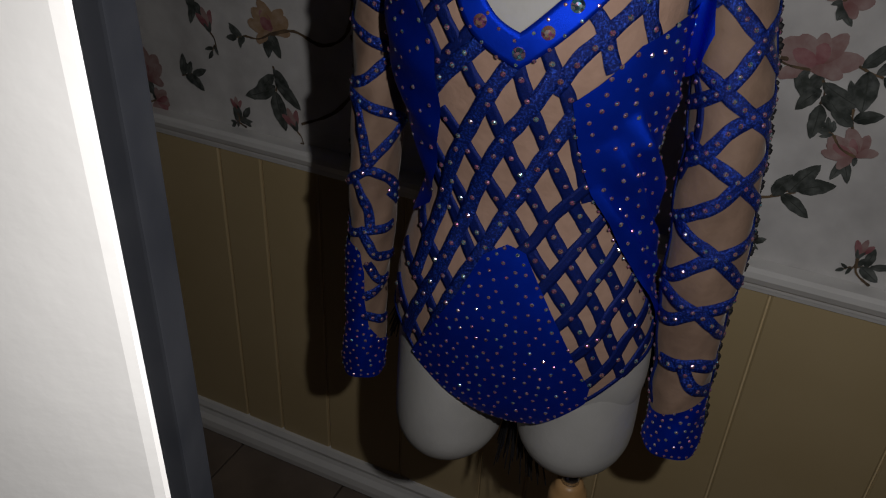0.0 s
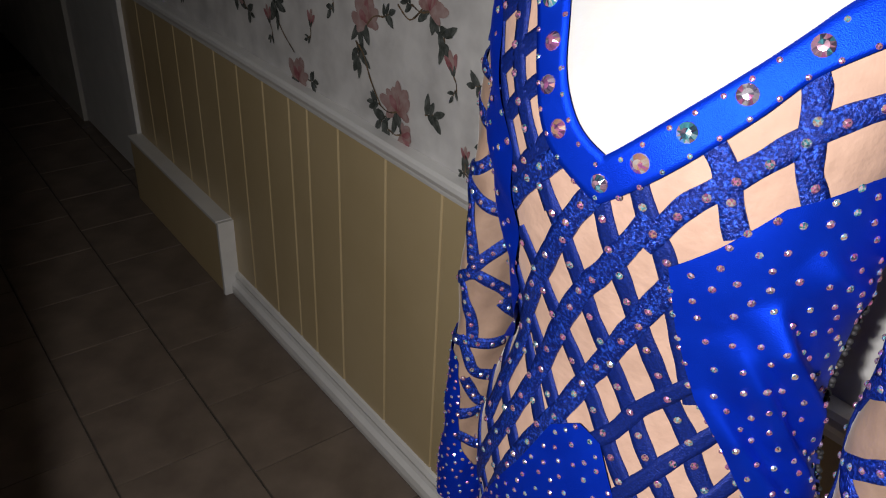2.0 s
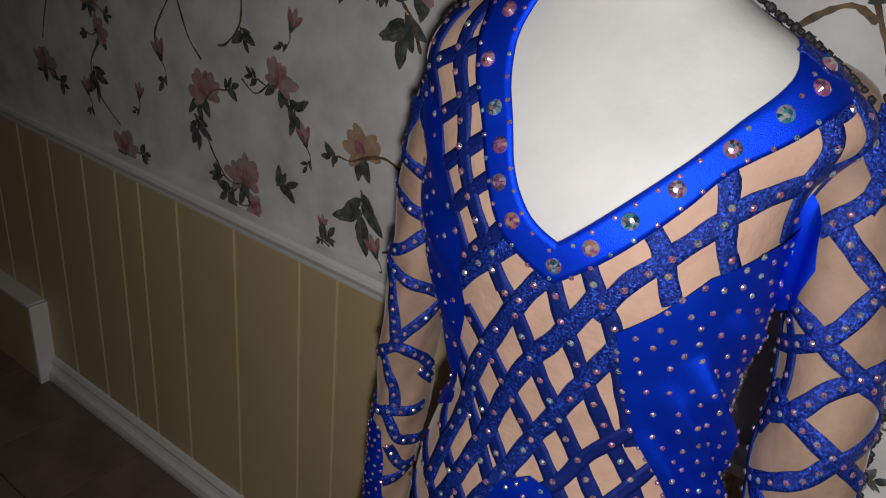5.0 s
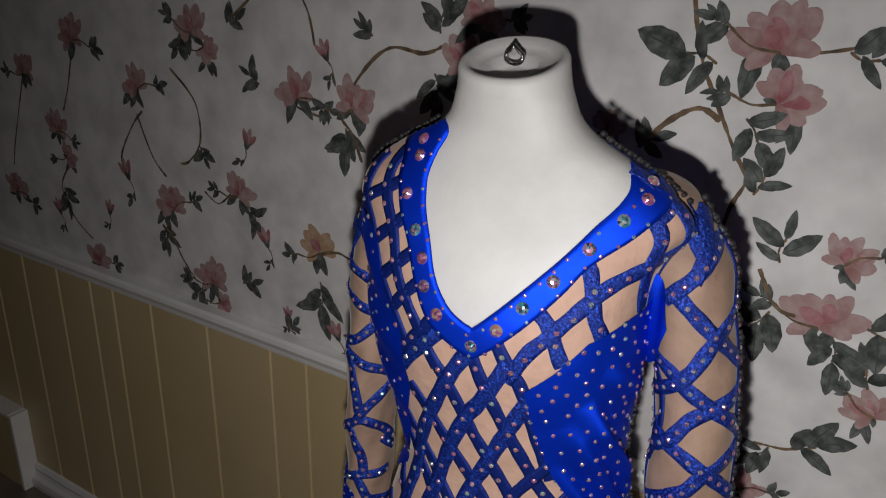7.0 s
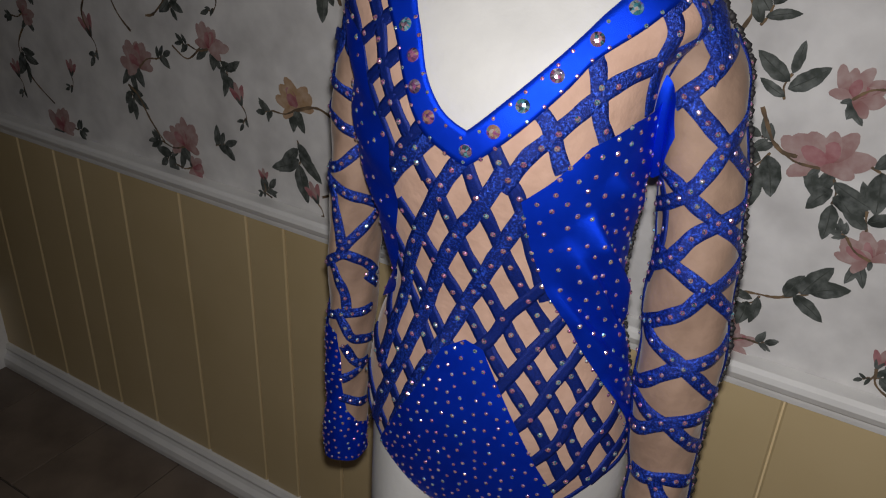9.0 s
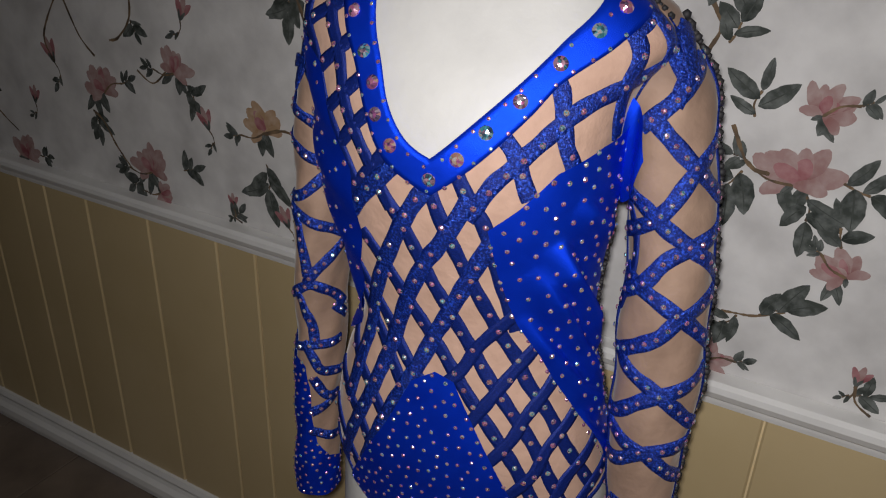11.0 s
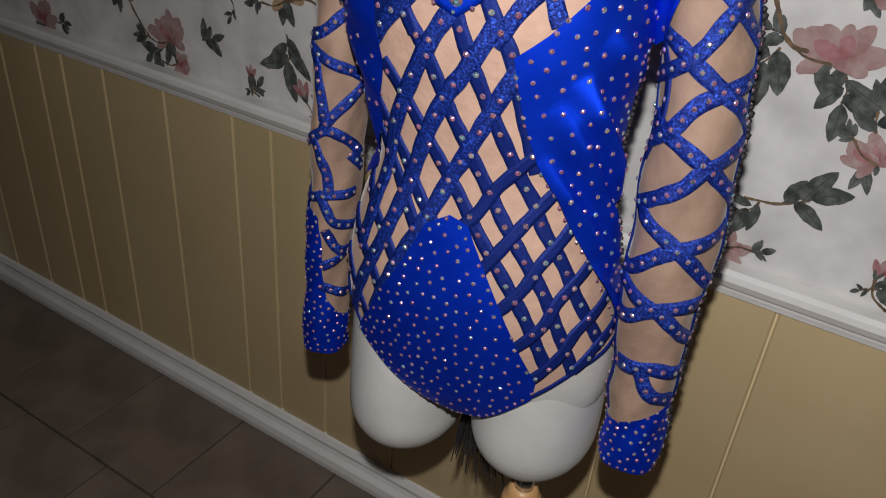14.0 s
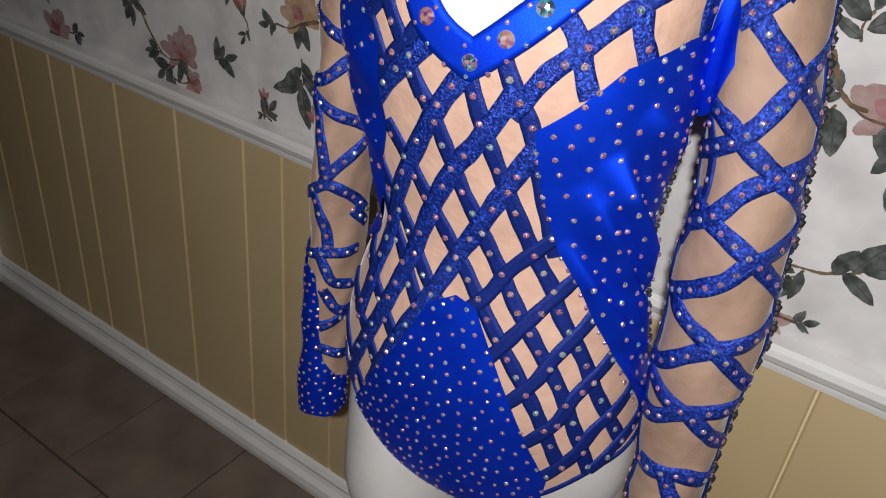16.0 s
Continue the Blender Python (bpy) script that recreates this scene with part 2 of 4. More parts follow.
part("groove_backing", bm, GROOVE_LIT, wall_north, "backing, pale to stand for light caught in the grooves")
# door frame and door at the far end
bm = bmesh.new()
box(bm, -2.64, CASE, -0.022, 0.02, 0, 2.1, 0.004)
tagged(part("trim_door_casing", bm, WHITE), "white painted casing beside the dark doorway", "door casing", kind="structure")
bm = bmesh.new()
box(bm, -3.54, -2.655, 0.02, 0.06, 0.012, 2.05, 0.003)
door_1 = tagged(part("door_1", bm, WHITE), "closed plain white door at the dark end", "door", kind="structure")
bm = bmesh.new()
bmesh.ops.create_cone(bm, cap_ends=True, segments=12, radius1=0.009, radius2=0.009, depth=0.1, matrix=Matrix.Translation((-2.647, 0.012, 0.30)))
box(bm, -2.675, -2.64, 0.012, 0.02, 0.255, 0.345)
part("hinge", bm, STEEL, door_1, "steel hinge")
# white door leaf standing open beside the camera
EDGE, ALONG, ACROSS = Vector((0.3691, -1.0842, 0)), Vector((-0.902, -0.431, 0)), Vector((-0.431, 0.902, 0))
bm = bmesh.new()
box(bm, 0.004, 0.80, 0, 0.022, 0.012, 2.04, 0.004)
leaf = part("door_2", bm, WHITE, None)
leaf.matrix_world = Matrix(((ALONG.x, ACROSS.x, 0, EDGE.x), (ALONG.y, ACROSS.y, 0, EDGE.y), (0, 0, 1, 0), (0, 0, 0, 1)))
tagged(leaf, "white painted door leaf standing open, dark edge", "door", kind="structure")
# Near-black strip down the leaf's free edge.
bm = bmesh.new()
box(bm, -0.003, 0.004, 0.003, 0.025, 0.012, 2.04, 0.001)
part("edge_strip", bm, DARK_STRIP, leaf, "dark edge strip")


# ---- printed flowers of the wallpaper ----
def flat_shape(bm, rails, x, z, y):
    """A flat petal or leaf from its two long edges, with u along it and v across it."""
    left, right = rails
    uv = bm.loops.layers.uv.verify()
    n = len(left)
    rows = []
    for (lx, lz), (rx, rz) in zip(left, right):
        rows.append((bm.verts.new((x + lx, y, z + lz)), bm.verts.new((x + (lx + rx) / 2, y, z + (lz + rz) / 2)), bm.verts.new((x + rx, y, z + rz))))
    for i in range(n - 1):
        for k in (0, 1):
            f = bm.faces.new((rows[i][k], rows[i][k + 1], rows[i + 1][k + 1], rows[i + 1][k]))
            for loop, (u, v) in zip(f.loops, ((i, k), (i, k + 1), (i + 1, k + 1), (i + 1, k))):
                loop[uv].uv = (u / (n - 1), v / 2)


def rails_of(widths, length, ang, bend):
    ca, sa = math.cos(ang), math.sin(ang)
    n = len(widths) - 1
    turn = lambda u, v: (u * ca - v * sa, u * sa + v * ca)
    c = [bend * length * (i / n) ** 2 for i in range(n + 1)]
    return [turn(i / n * length, c[i] + w / 2) for i, w in enumerate(widths)], [turn(i / n * length, c[i] - w / 2) for i, w in enumerate(widths)]


def petal(length, width, ang, bend=0.0, n=10):
    return rails_of([width * (0.12 + 0.88 * math.sin(math.pi * min(1, (i / n) * 0.9 + 0.02)) ** 0.8 * (0.7 + 0.45 * i / n)) * (1 + 0.07 * math.sin(11 * i / n + ang)) * (0.45 if i == n else 1) for i in range(n + 1)], length, ang, bend)


def leaf_outline(length, width, ang, bend=0.0, n=10):
    return rails_of([width * (math.sin(math.pi * (i / n) ** 0.85) ** 0.72) * (1 + 0.06 * math.sin(19 * i / n + ang * 3)) + 0.0006 for i in range(n + 1)], length, ang, bend)


printed = {k: bmesh.new() for k in ("petals", "deep_petals", "gold_petals", "leaves", "twigs")}
layer = [0]


def proud():
    layer[0] += 1
    return -0.0002 - 0.000004 * (layer[0] % 120)


def flower(x, z, size, ang, kind="petals", leaves=3):
    rnd = random.Random(int((x + 5) * 1000 + z * 77))
    size *= 0.86
    for k in range(leaves):
        a = -math.pi / 2 + (k - (leaves - 1) / 2) * 0.7 + rnd.uniform(-0.25, 0.25)
        flat_shape(printed["leaves"], leaf_outline(size * rnd.uniform(0.62, 0.95), size * rnd.uniform(0.26, 0.38), a, rnd.uniform(-0.25, 0.25)), x + rnd.uniform(-.25, .25) * size, z - 0.34 * size, proud())
    bx, bz = x - 0.42 * size * math.cos(ang), z - 0.42 * size * math.sin(ang)
    for k in range(6):
        a = ang + (k - 2.5) * 0.44 + rnd.uniform(-0.12, 0.12)
        flat_shape(printed[kind], petal(size * rnd.uniform(0.72, 1.0), size * rnd.uniform(0.34, 0.5), a, rnd.uniform(-0.25, 0.25)), bx + rnd.uniform(-.05, .05) * size, bz, proud())
    for k in range(4):
        a = ang + (k - 1.5) * 0.34 + rnd.uniform(-0.1, 0.1)
        flat_shape(printed["deep_petals" if k % 2 else kind], petal(size * rnd.uniform(0.5, 0.74), size * rnd.uniform(0.24, 0.36), a, rnd.uniform(-0.3, 0.3)), bx + rnd.uniform(-.08, .08) * size, bz, proud())
    for k in (-1, 1):
        a = ang + k * rnd.uniform(1.3, 1.7)
        flat_shape(printed[kind], petal(size * 0.6, size * 0.34, a, 0.25 * k), bx, bz, proud())
    flat_shape(printed["leaves"], leaf_outline(size * 0.3, size * 0.14, ang + 2.4), bx, bz, proud())
    # a side spray of small leaves on a thin stem
    way = rnd.choice((0.15, math.pi - 0.15)) + rnd.uniform(-0.5, 0.5)
    ex, ez = bx + size * 0.95 * math.cos(way), bz + size * 0.95 * math.sin(way)
    twig([(bx, bz), (bx + size * 0.5 * math.cos(way + 0.25), bz + size * 0.5 * math.sin(way + 0.25)), (ex, ez)], 0.0028)
    leaf_cluster(ex, ez, size * 0.5, way, 4)


def bud(x, z, size, ang):
    for k in (-1, 0, 1):
        flat_shape(printed["deep_petals" if k else "petals"], petal(size * (1.0 - 0.12 * abs(k)), size * 0.30, ang + 0.22 * k, 0.2 * k), x, z, proud())
    for k in (-1, 1):
        flat_shape(printed["leaves"], leaf_outline(size * 0.45, size * 0.13, ang + 0.4 * k), x, z, proud())
    twig([(x, z), (x - 0.3 * size * math.cos(ang + 0.3), z - 0.3 * size * math.sin(ang + 0.3)), (x - 0.7 * size * math.cos(ang), z - 0.7 * size * math.sin(ang))], 0.0024)
    leaf_cluster(x - 0.5 * size * math.cos(ang), z - 0.5 * size * math.sin(ang), size * 0.5, ang + 2.3, 2)


def leaf_cluster(x, z, size, ang, n=4):
    """A short sprig: leaves to both sides of a thin stem and one at its tip."""
    rnd = random.Random(int((x + 7) * 991 + z * 53))
    stem = size * 0.6
    bend = rnd.uniform(-0.35, 0.35)
    twig([(x, z), (x + 0.5 * stem * math.cos(ang + bend), z + 0.5 * stem * math.sin(ang + bend)), (x + stem * math.cos(ang), z + stem * math.sin(ang))], 0.0026)
    for k in range(n + 1):
        f = 0.12 + 0.88 * k / n
        a = ang + (0 if k == n else (-1) ** k * rnd.uniform(0.7, 1.15)) + rnd.uniform(-0.15, 0.15)
        long = size * rnd.uniform(0.65, 1.05)
        flat_shape(printed["leaves"], leaf_outline(long, long * rnd.uniform(0.30, 0.52), a, rnd.uniform(-0.25, 0.25)), x + f * stem * math.cos(ang), z + f * stem * math.sin(ang), proud())


def twig(points, width=0.006):
    bmt = printed["twigs"]
    pts = [Vector((p[0], p[1])) for p in points]
    fine = []
    for i in range(len(pts) - 1):
        p0, p1, p2, p3 = pts[max(i - 1, 0)], pts[i], pts[i + 1], pts[min(i + 2, len(pts) - 1)]
        for k in range(6):
            f = k / 6
            fine.append(0.5 * (2 * p1 + (p2 - p0) * f + (2 * p0 - 5 * p1 + 4 * p2 - p3) * f * f + (3 * p1 - p0 - 3 * p2 + p3) * f ** 3))
    fine.append(pts[-1])
    y, prev = proud(), None
    for i, p in enumerate(fine):
        d = (fine[min(i + 1, len(fine) - 1)] - fine[max(i - 1, 0)]).normalized()
        w = width * (0.5 + 0.25 * math.sin(i * 1.9) ** 2 + 0.15 * math.sin(i * 0.7))
        row = [bmt.verts.new((p.x - d.y * w, y, p.y + d.x * w)), bmt.verts.new((p.x + d.y * w, y, p.y - d.x * w))]
        if prev:
            bmt.faces.new((prev[0], prev[1], row[1], row[0]))
        prev = row


PINK_FLOWERS = [(-0.721, 1.565, .075, 1.7), (-0.670, 1.501, .055, -.6), (-0.930, 1.422, .07, 2.2), (-0.438, 1.463, .075, 1.9), (-0.285, 1.459, .078, 1.3), (-0.023, 1.624, .07, 1.4), (-0.058, 1.559, .07, 1.8), (-1.257, 1.281, .07, 1.5), (-1.217, 1.200, .055, .4), (-1.150, 1.517, .08, 1.8), (-1.365, 1.418, .075, 1.5), (-0.846, 1.158, .085, 1.9), (-0.607, 1.228, .07, 1.2), (-0.723, 1.003, .085, 1.7), (-0.684, 0.920, .055, -.4), (-1.157, 0.943, .075, 1.6), (-1.493, 1.083, .08, 1.5)]
ROSES = [(0.417, 1.629, .105, 2.0), (0.460, 1.545, .085, .5), (0.206, 1.478, .05, 1.2), (0.565, 1.346, .065, 1.2), (0.542, 1.258, .095, 1.6), (0.621, 1.128, .065, 2.4), (0.493, 0.937, .06, .8), (0.123, 1.018, .10, 1.4), (-0.037, 1.221, .085, 1.2), (0.158, 1.249, .06, 2.0)]
for x, z, size, a in PINK_FLOWERS:
    flower(x, z, size, a)
for x, z, size, a in ROSES:
    flower(x, z, size * 0.86, a, leaves=2)
flower(-0.396, 1.153, 0.08, 1.9, "gold_petals")
flower(-1.727, 1.256, 0.08, 1.6)
flower(-1.907, 1.027, 0.08, 1.3)
flower(0.854, 1.452, 0.09, 1.8)
flower(0.966, 1.093, 0.09, 1.2)
for x, z, size, a in [(-0.350, 1.514, .045, 2.0), (-0.987, 1.173, .06, 1.9), (-0.582, 1.312, .05, 1.2), (-0.534, 1.102, .05, 1.9), (-0.341, 0.935, .05, 2.0), (-0.486, 0.944, .035, 1.6), (0.685, 0.955, .035, 1.4), (-1.085, 1.065, .045, 1.4), (-1.299, 1.024, .05, 1.9)]:
    bud(x, z, size, a)
for x, z, size, a in [(-0.113, 1.517, .06, -1.4), (-0.103, 1.583, .06, 1.4), (-0.752, 1.529, .045, -2.2), (-0.613, 1.566, .045, .4), (-0.311, 1.396, .065, -1.7), (-0.530, 1.453, .05, 2.6), (-0.722, 1.297, .04, -1.2), (-0.586, 1.188, .06, -1.0), (-0.878, 1.081, .06, -1.3), (-0.390, 1.061, .085, -1.5), (-0.621, 0.998, .05, .3), (-0.757, 0.951, .05, -2.4), (-0.245, 1.568, .035, 2.6), (-0.487, 0.923, .035, .8), (-1.265, 1.107, .06, -1.3)]:
    leaf_cluster(x, z, size, a)
for x, z, size, a in [(0.351, 1.577, .075, 2.9), (0.513, 1.607, .06, -.2), (0.401, 1.508, .06, -1.0), (0.426, 1.403, .05, 1.2), (0.477, 1.312, .06, 1.5), (0.476, 1.236, .065, -2.2), (0.563, 1.218, .06, -1.4), (0.602, 1.245, .06, -.3), (0.539, 1.024, .065, .5), (0.510, 1.016, .05, -2.4), (0.620, 1.155, .05, 1.8), (0.685, 0.940, .035, .2), (0.253, 1.446, .04, .6), (0.032, 1.048, .07, 2.7), (0.095, 1.159, .05, 1.6)]:
    leaf_cluster(x, z, size, a, 3)
twig([(0.302, 1.701), (0.326, 1.593), (0.365, 1.512), (0.393, 1.459), (0.413, 1.422), (0.398, 1.378), (0.382, 1.298)], 0.0045)
twig([(0.367, 1.500), (0.335, 1.514), (0.294, 1.490), (0.254, 1.446)])
twig([(0.511, 1.238), (0.481, 1.246), (0.452, 1.297)], 0.004)
twig([(0.487, 1.016), (0.507, 1.018), (0.535, 1.022), (0.573, 1.040)], 0.003)
twig([(-0.274, 1.335), (-0.296, 1.386), (-0.321, 1.423), (-0.271, 1.501), (-0.208, 1.551), (-0.136, 1.548), (-0.092, 1.566)], 0.005)
twig([(-0.799, 1.459), (-0.728, 1.395), (-0.721, 1.310), (-0.763, 1.258), (-0.794, 1.247)], 0.004)
twig([(-0.470, 1.439), (-0.425, 1.418), (-0.363, 1.407)], 0.004)
twig([(-0.882, 1.084), (-0.851, 1.063), (-0.821, 1.012), (-0.779, 0.965)], 0.004)
twig([(-0.389, 1.122), (-0.337, 1.137), (-0.275, 1.121), (-0.223, 1.151), (-0.211, 1.222), (-0.241, 1.304)], 0.005)
twig([(-0.213, 1.151), (-0.193, 1.080), (-0.247, 0.999), (-0.330, 0.953)], 0.005)
twig([(-0.930, 1.342), (-0.890, 1.249), (-0.848, 1.207)], 0.004)
twig([(-0.909, 1.352), (-0.952, 1.311), (-1.007, 1.229), (-0.987, 1.177)], 0.004)
twig([(-0.638, 1.205), (-0.680, 1.175), (-0.722, 1.196)], 0.003)
twig([(-0.381, 1.540), (-0.400, 1.611), (-0.462, 1.673), (-0.546, 1.613), (-0.610, 1.568)], 0.004)
twig([(-1.232, 1.169), (-1.276, 1.107), (-1.245, 1.034), (-1.172, 0.982)], 0.004)
twig([(-1.378, 1.378), (-1.423, 1.285), (-1.468, 1.191), (-1.491, 1.129)], 0.004)
twig([(0.599, 1.635), (0.548, 1.621), (0.498, 1.607), (0.448, 1.598)], 0.003)
twig([(0.686, 0.960), (0.691, 0.930), (0.715, 0.913)], 0.003)
twig([(-0.486, 0.949), (-0.492, 0.929), (-0.466, 0.916)], 0.003)
twig([(-1.151, 1.458), (-1.185, 1.375), (-1.218, 1.314)], 0.004)
twig([(0.124, 1.098), (0.105, 1.169), (0.148, 1.239), (0.210, 1.299)], 0.005)
for key, mat, text in (("petals", PETAL, "faded pink printed flowers"), ("deep_petals", DEEP, "deeper pink printed petals"), ("gold_petals", GOLDEN, "yellowish printed magnolia"), ("leaves", LEAF, "grey green printed leaves"), ("twigs", TWIG, "brown printed twigs")):
    part("printed_" + key, printed[key], mat, wall_north, text)

# ---- the dress form: sections of the torso ----
FACE = radians(8.6)
SIDE, FRONT = Vector((math.cos(FACE), math.sin(FACE), 0)), Vector((math.sin(FACE), -math.cos(FACE), 0))
AXIS = (0.2635, -0.413)
LEANS = -0.06
# height, half width, depth to the front, depth to the back
TORSO = [(0.845, .110, .060, .090), (0.87, .142, .078, .104), (0.90, .160, .090, .114), (0.97, .168, .102, .120), (1.03, .163, .106, .115), (1.10, .146, .100, .096),
         (1.17, .131, .093, .086), (1.24, .135, .100, .090), (1.32, .147, .112, .098), (1.38, .152, .112, .100), (1.44, .162, .092, .095),
         (1.47, .170, .076, .085), (1.50, .152, .062, .078), (1.525, .120, .052, .070), (1.545, .086, .048, .064), (1.56, .070, .048, .058), (1.58, .062, .049, .055), (1.60, .058, .050, .054), (1.632, .056, .050, .054)]


def section(z):
    """Half width and depths of the torso at a height, eased between the listed ones."""
    t = TORSO
    z = min(max(z, t[0][0]), t[-1][0])
    for i in range(len(t) - 1):
        if z <= t[i + 1][0]:
            break
    p0, p1, p2, p3 = t[max(i - 1, 0)], t[i], t[i + 1], t[min(i + 2, len(t) - 1)]
    h = p2[0] - p1[0]
    f = (z - p1[0]) / h
    out = []
    for k in (1, 2, 3):
        m1 = (p2[k] - p0[k]) / max(p2[0] - p0[0], 1e-6) * h
        m2 = (p3[k] - p1[k]) / max(p3[0] - p1[0], 1e-6) * h
        out.append((2 * f ** 3 - 3 * f * f + 1) * p1[k] + (f ** 3 - 2 * f * f + f) * m1 + (-2 * f ** 3 + 3 * f * f) * p2[k] + (f ** 3 - f * f) * m2)
    return out


def torso(phi, z, off=0.0):
    """The point of the torso at the angle phi (0: front, + to the form's left arm) and height z, raised by off."""
    a, bf, bb = section(z)
    s, c = math.sin(phi), math.cos(phi)
    n = 2.0 / 2.25
    u = (a + off) * math.copysign(abs(s) ** n, s) + LEANS * (z - 1.367)
    u += 0.008 * min(1.0, max(0.0, (z - 1.50) / 0.06))  # neck shifted aside to fit its outline in the camera's view
    # waist narrowed on the form's right, hip on its left, to fit the camera's view
    if s < 0:
        u += 0.017 * s ** 4 * math.exp(-((z - 1.165) / 0.045) ** 2)
        u -= 0.010 * s ** 4 * math.exp(-((z - 1.31) / 0.06) ** 2)
    else:
        u -= 0.008 * s ** 4 * math.exp(-((z - 1.04) / 0.085) ** 2)
        u += 0.022 * s ** 4 * math.exp(-((z - 1.478) / 0.042) ** 2)  # shoulder widened to fit the camera's view
    v = ((bf if c > 0 else bb) + off) * math.copysign(abs(c) ** n, c)
    return Vector((AXIS[0] + SIDE.x * u + FRONT.x * v, AXIS[1] + SIDE.y * u + FRONT.y * v, z))


# sleeves: centre line (x, y, z), half width across the view, half depth
SLEEVE_R = [(.408, -.345, 1.492, .028, .034), (.432, -.350, 1.44, .043, .046), (.456, -.358, 1.36, .042, .049), (.474, -.370, 1.25, .041, .047), (.4825, -.382, 1.15, .0440, .044), (.486, -.392, 1.05, .039, .040), (.491, -.400, .97, .0345, .036), (.496, -.405, .91, .033, .033), (.499, -.408, .845, .032, .031)]
SLEEVE_L = [(.108, -.405, 1.462, .030, .038), (.092, -.405, 1.42, .036, .044), (.083, -.405, 1.35, .036, .046), (.074, -.408, 1.25, .034, .045), (.069, -.412, 1.15, .031, .042), (.066, -.418, 1.05, .029, .038), (.064, -.424, .97, .028, .035), (.062, -.428, .90, .0275, .032), (.060, -.430, .815, .029, .030)]


def sleeve(path, theta, s, off=0.0):
    """The point of a sleeve at the angle theta (0: front, + to the form's left) and the share s of its length."""
    f = s * (len(path) - 1)
    i = min(int(f), len(path) - 2)
    f -= i
    p0, p1, p2, p3 = path[max(i - 1, 0)], path[i], path[i + 1], path[min(i + 2, len(path) - 1)]
    q = [0.5 * (2 * b + (c - a) * f + (2 * a - 5 * b + 4 * c - d) * f * f + (3 * b - a - 3 * c + d) * f ** 3) for a, b, c, d in zip(p0, p1, p2, p3)]
    u, v = (q[3] + off) * math.sin(theta), (q[4] + off) * math.cos(theta)
    return Vector((q[0] + SIDE.x * u + FRONT.x * v, q[1] + SIDE.y * u + FRONT.y * v, q[2]))
# ---- end of shapes ----


# ---- the dress form ----
def ring_heights(z0, z1, step):
    n = max(2, round((z1 - z0) / step))
    return [z0 + (z1 - z0) * i / n for i in range(n + 1)]


bm = bmesh.new()
rings = [[torso(2 * math.pi * i / 120, z) for i in range(120)] for z in ring_heights(0.845, 1.632, 0.005)]
for ring, z in zip(rings, ring_heights(0.845, 1.632, 0.005)):
    for i, p in enumerate(ring):
        p.z -= 0.034 * max(0.0, (z - 1.585) / 0.047) * (0.5 + 0.5 * math.cos(2 * math.pi * i / 120))
top = Vector((sum(p.x for p in rings[-1]) / 120, sum(p.y for p in rings[-1]) / 120, 1.615))
for share, drop in ((0.96, -0.004), (0.86, -0.005), (0.74, 0.002), (0.60, 0.006), (0.46, 0.006), (0.40, 0.014), (0.20, 0.014)):
    rings.append([top + (p - top) * share - Vector((0, 0, drop)) for p in rings[len(ring_heights(0.845, 1.632, 0.005)) - 1]])
loft(bm, rings)


def thigh(bm, u, v, bottom, wide, deep):
    """A rounded thigh stump that grows out of the torso."""
    rings = []
    for k in range(22):
        t = k / 21
        z = 1.0 - (1.0 - bottom) * t
        d = (z - bottom) / 0.075
        r = math.sqrt(max(0.0, 1 - (1 - min(1, d)) ** 2)) ** 0.9
        grow = 0.94 + 0.06 * min(1, t * 1.6)
        rings.append([(AXIS[0] + SIDE.x * (u + wide * r * grow * math.sin(a) + 0.02) + FRONT.x * (v + deep * r * grow * math.cos(a)), AXIS[1] + SIDE.y * (u + wide * r * grow * math.sin(a) + 0.02) + FRONT.y * (v + deep * r * grow * math.cos(a)), z) for a in (2 * math.pi * i / 48 for i in range(48))])
    loft(bm, [[Vector(p) for p in r] for r in rings])


thigh(bm, -0.088, -0.012, 0.714, 0.079, 0.096)
thigh(bm, 0.089, -0.012, 0.742, 0.081, 0.096)
mannequin = tagged(part("mannequin", bm, FORM, smooth=True), "white plastic female dress form wearing a blue leotard", "mannequin")

bm = bmesh.new()
ring = [Vector((0.010 * math.cos(a), 0.001 * math.sin(3 * a), 0.007 * math.sin(a) + (0.005 if abs(a - math.pi / 2) < 0.3 else 0))) for a in (2 * math.pi * i / 12 for i in range(12))]
loft(bm, [[top + Vector((0, 0, 0.004)) + p + Vector((0, 0.003 * math.cos(b), 0)) + p.normalized() * 0.002 * math.sin(b) for p in ring] for b in (2 * math.pi * j / 8 for j in range(9))], close_ends=False)
tagged(part("hanging_ring", bm, STEEL, smooth=True), "small chrome hanging ring in the neck of the form", "ring")

stand = new("mannequin_stand")
stand.location = (0.387, -0.426, 0)
tagged(stand, "turned pine pole stand with steel collar under the form", "stand")


def turned(name, outline, mat, parent, label=""):
    bm = bmesh.new()
    loft(bm, [[(r * math.cos(a), r * math.sin(a), z) for a in (2 * math.pi * i / 28 for i in range(28))] for r, z in outline])
    return part(name, bm, mat, parent, label, smooth=True)


turned("base", [(0.16, 0.0), (0.16, 0.012), (0.15, 0.02), (0.05, 0.028), (0.03, 0.04)], WOOD, stand)
turned("pole", [(0.022, 0.035), (0.022, 0.52), (0.026, 0.60), (0.027, 0.675), (0.0275, 0.703), (0.025, 0.713), (0.0205, 0.719), (0.0195, 0.727), (0.012, 0.732)], WOOD, stand)
turned("collar", [(0.013, 0.725), (0.013, 0.748), (0.010, 0.752), (0.010, 0.83)], STEEL, stand, "dark steel collar")


# ---- the leotard ----
leotard = new("leotard")
leotard.location = (AXIS[0], AXIS[1], 0.87)
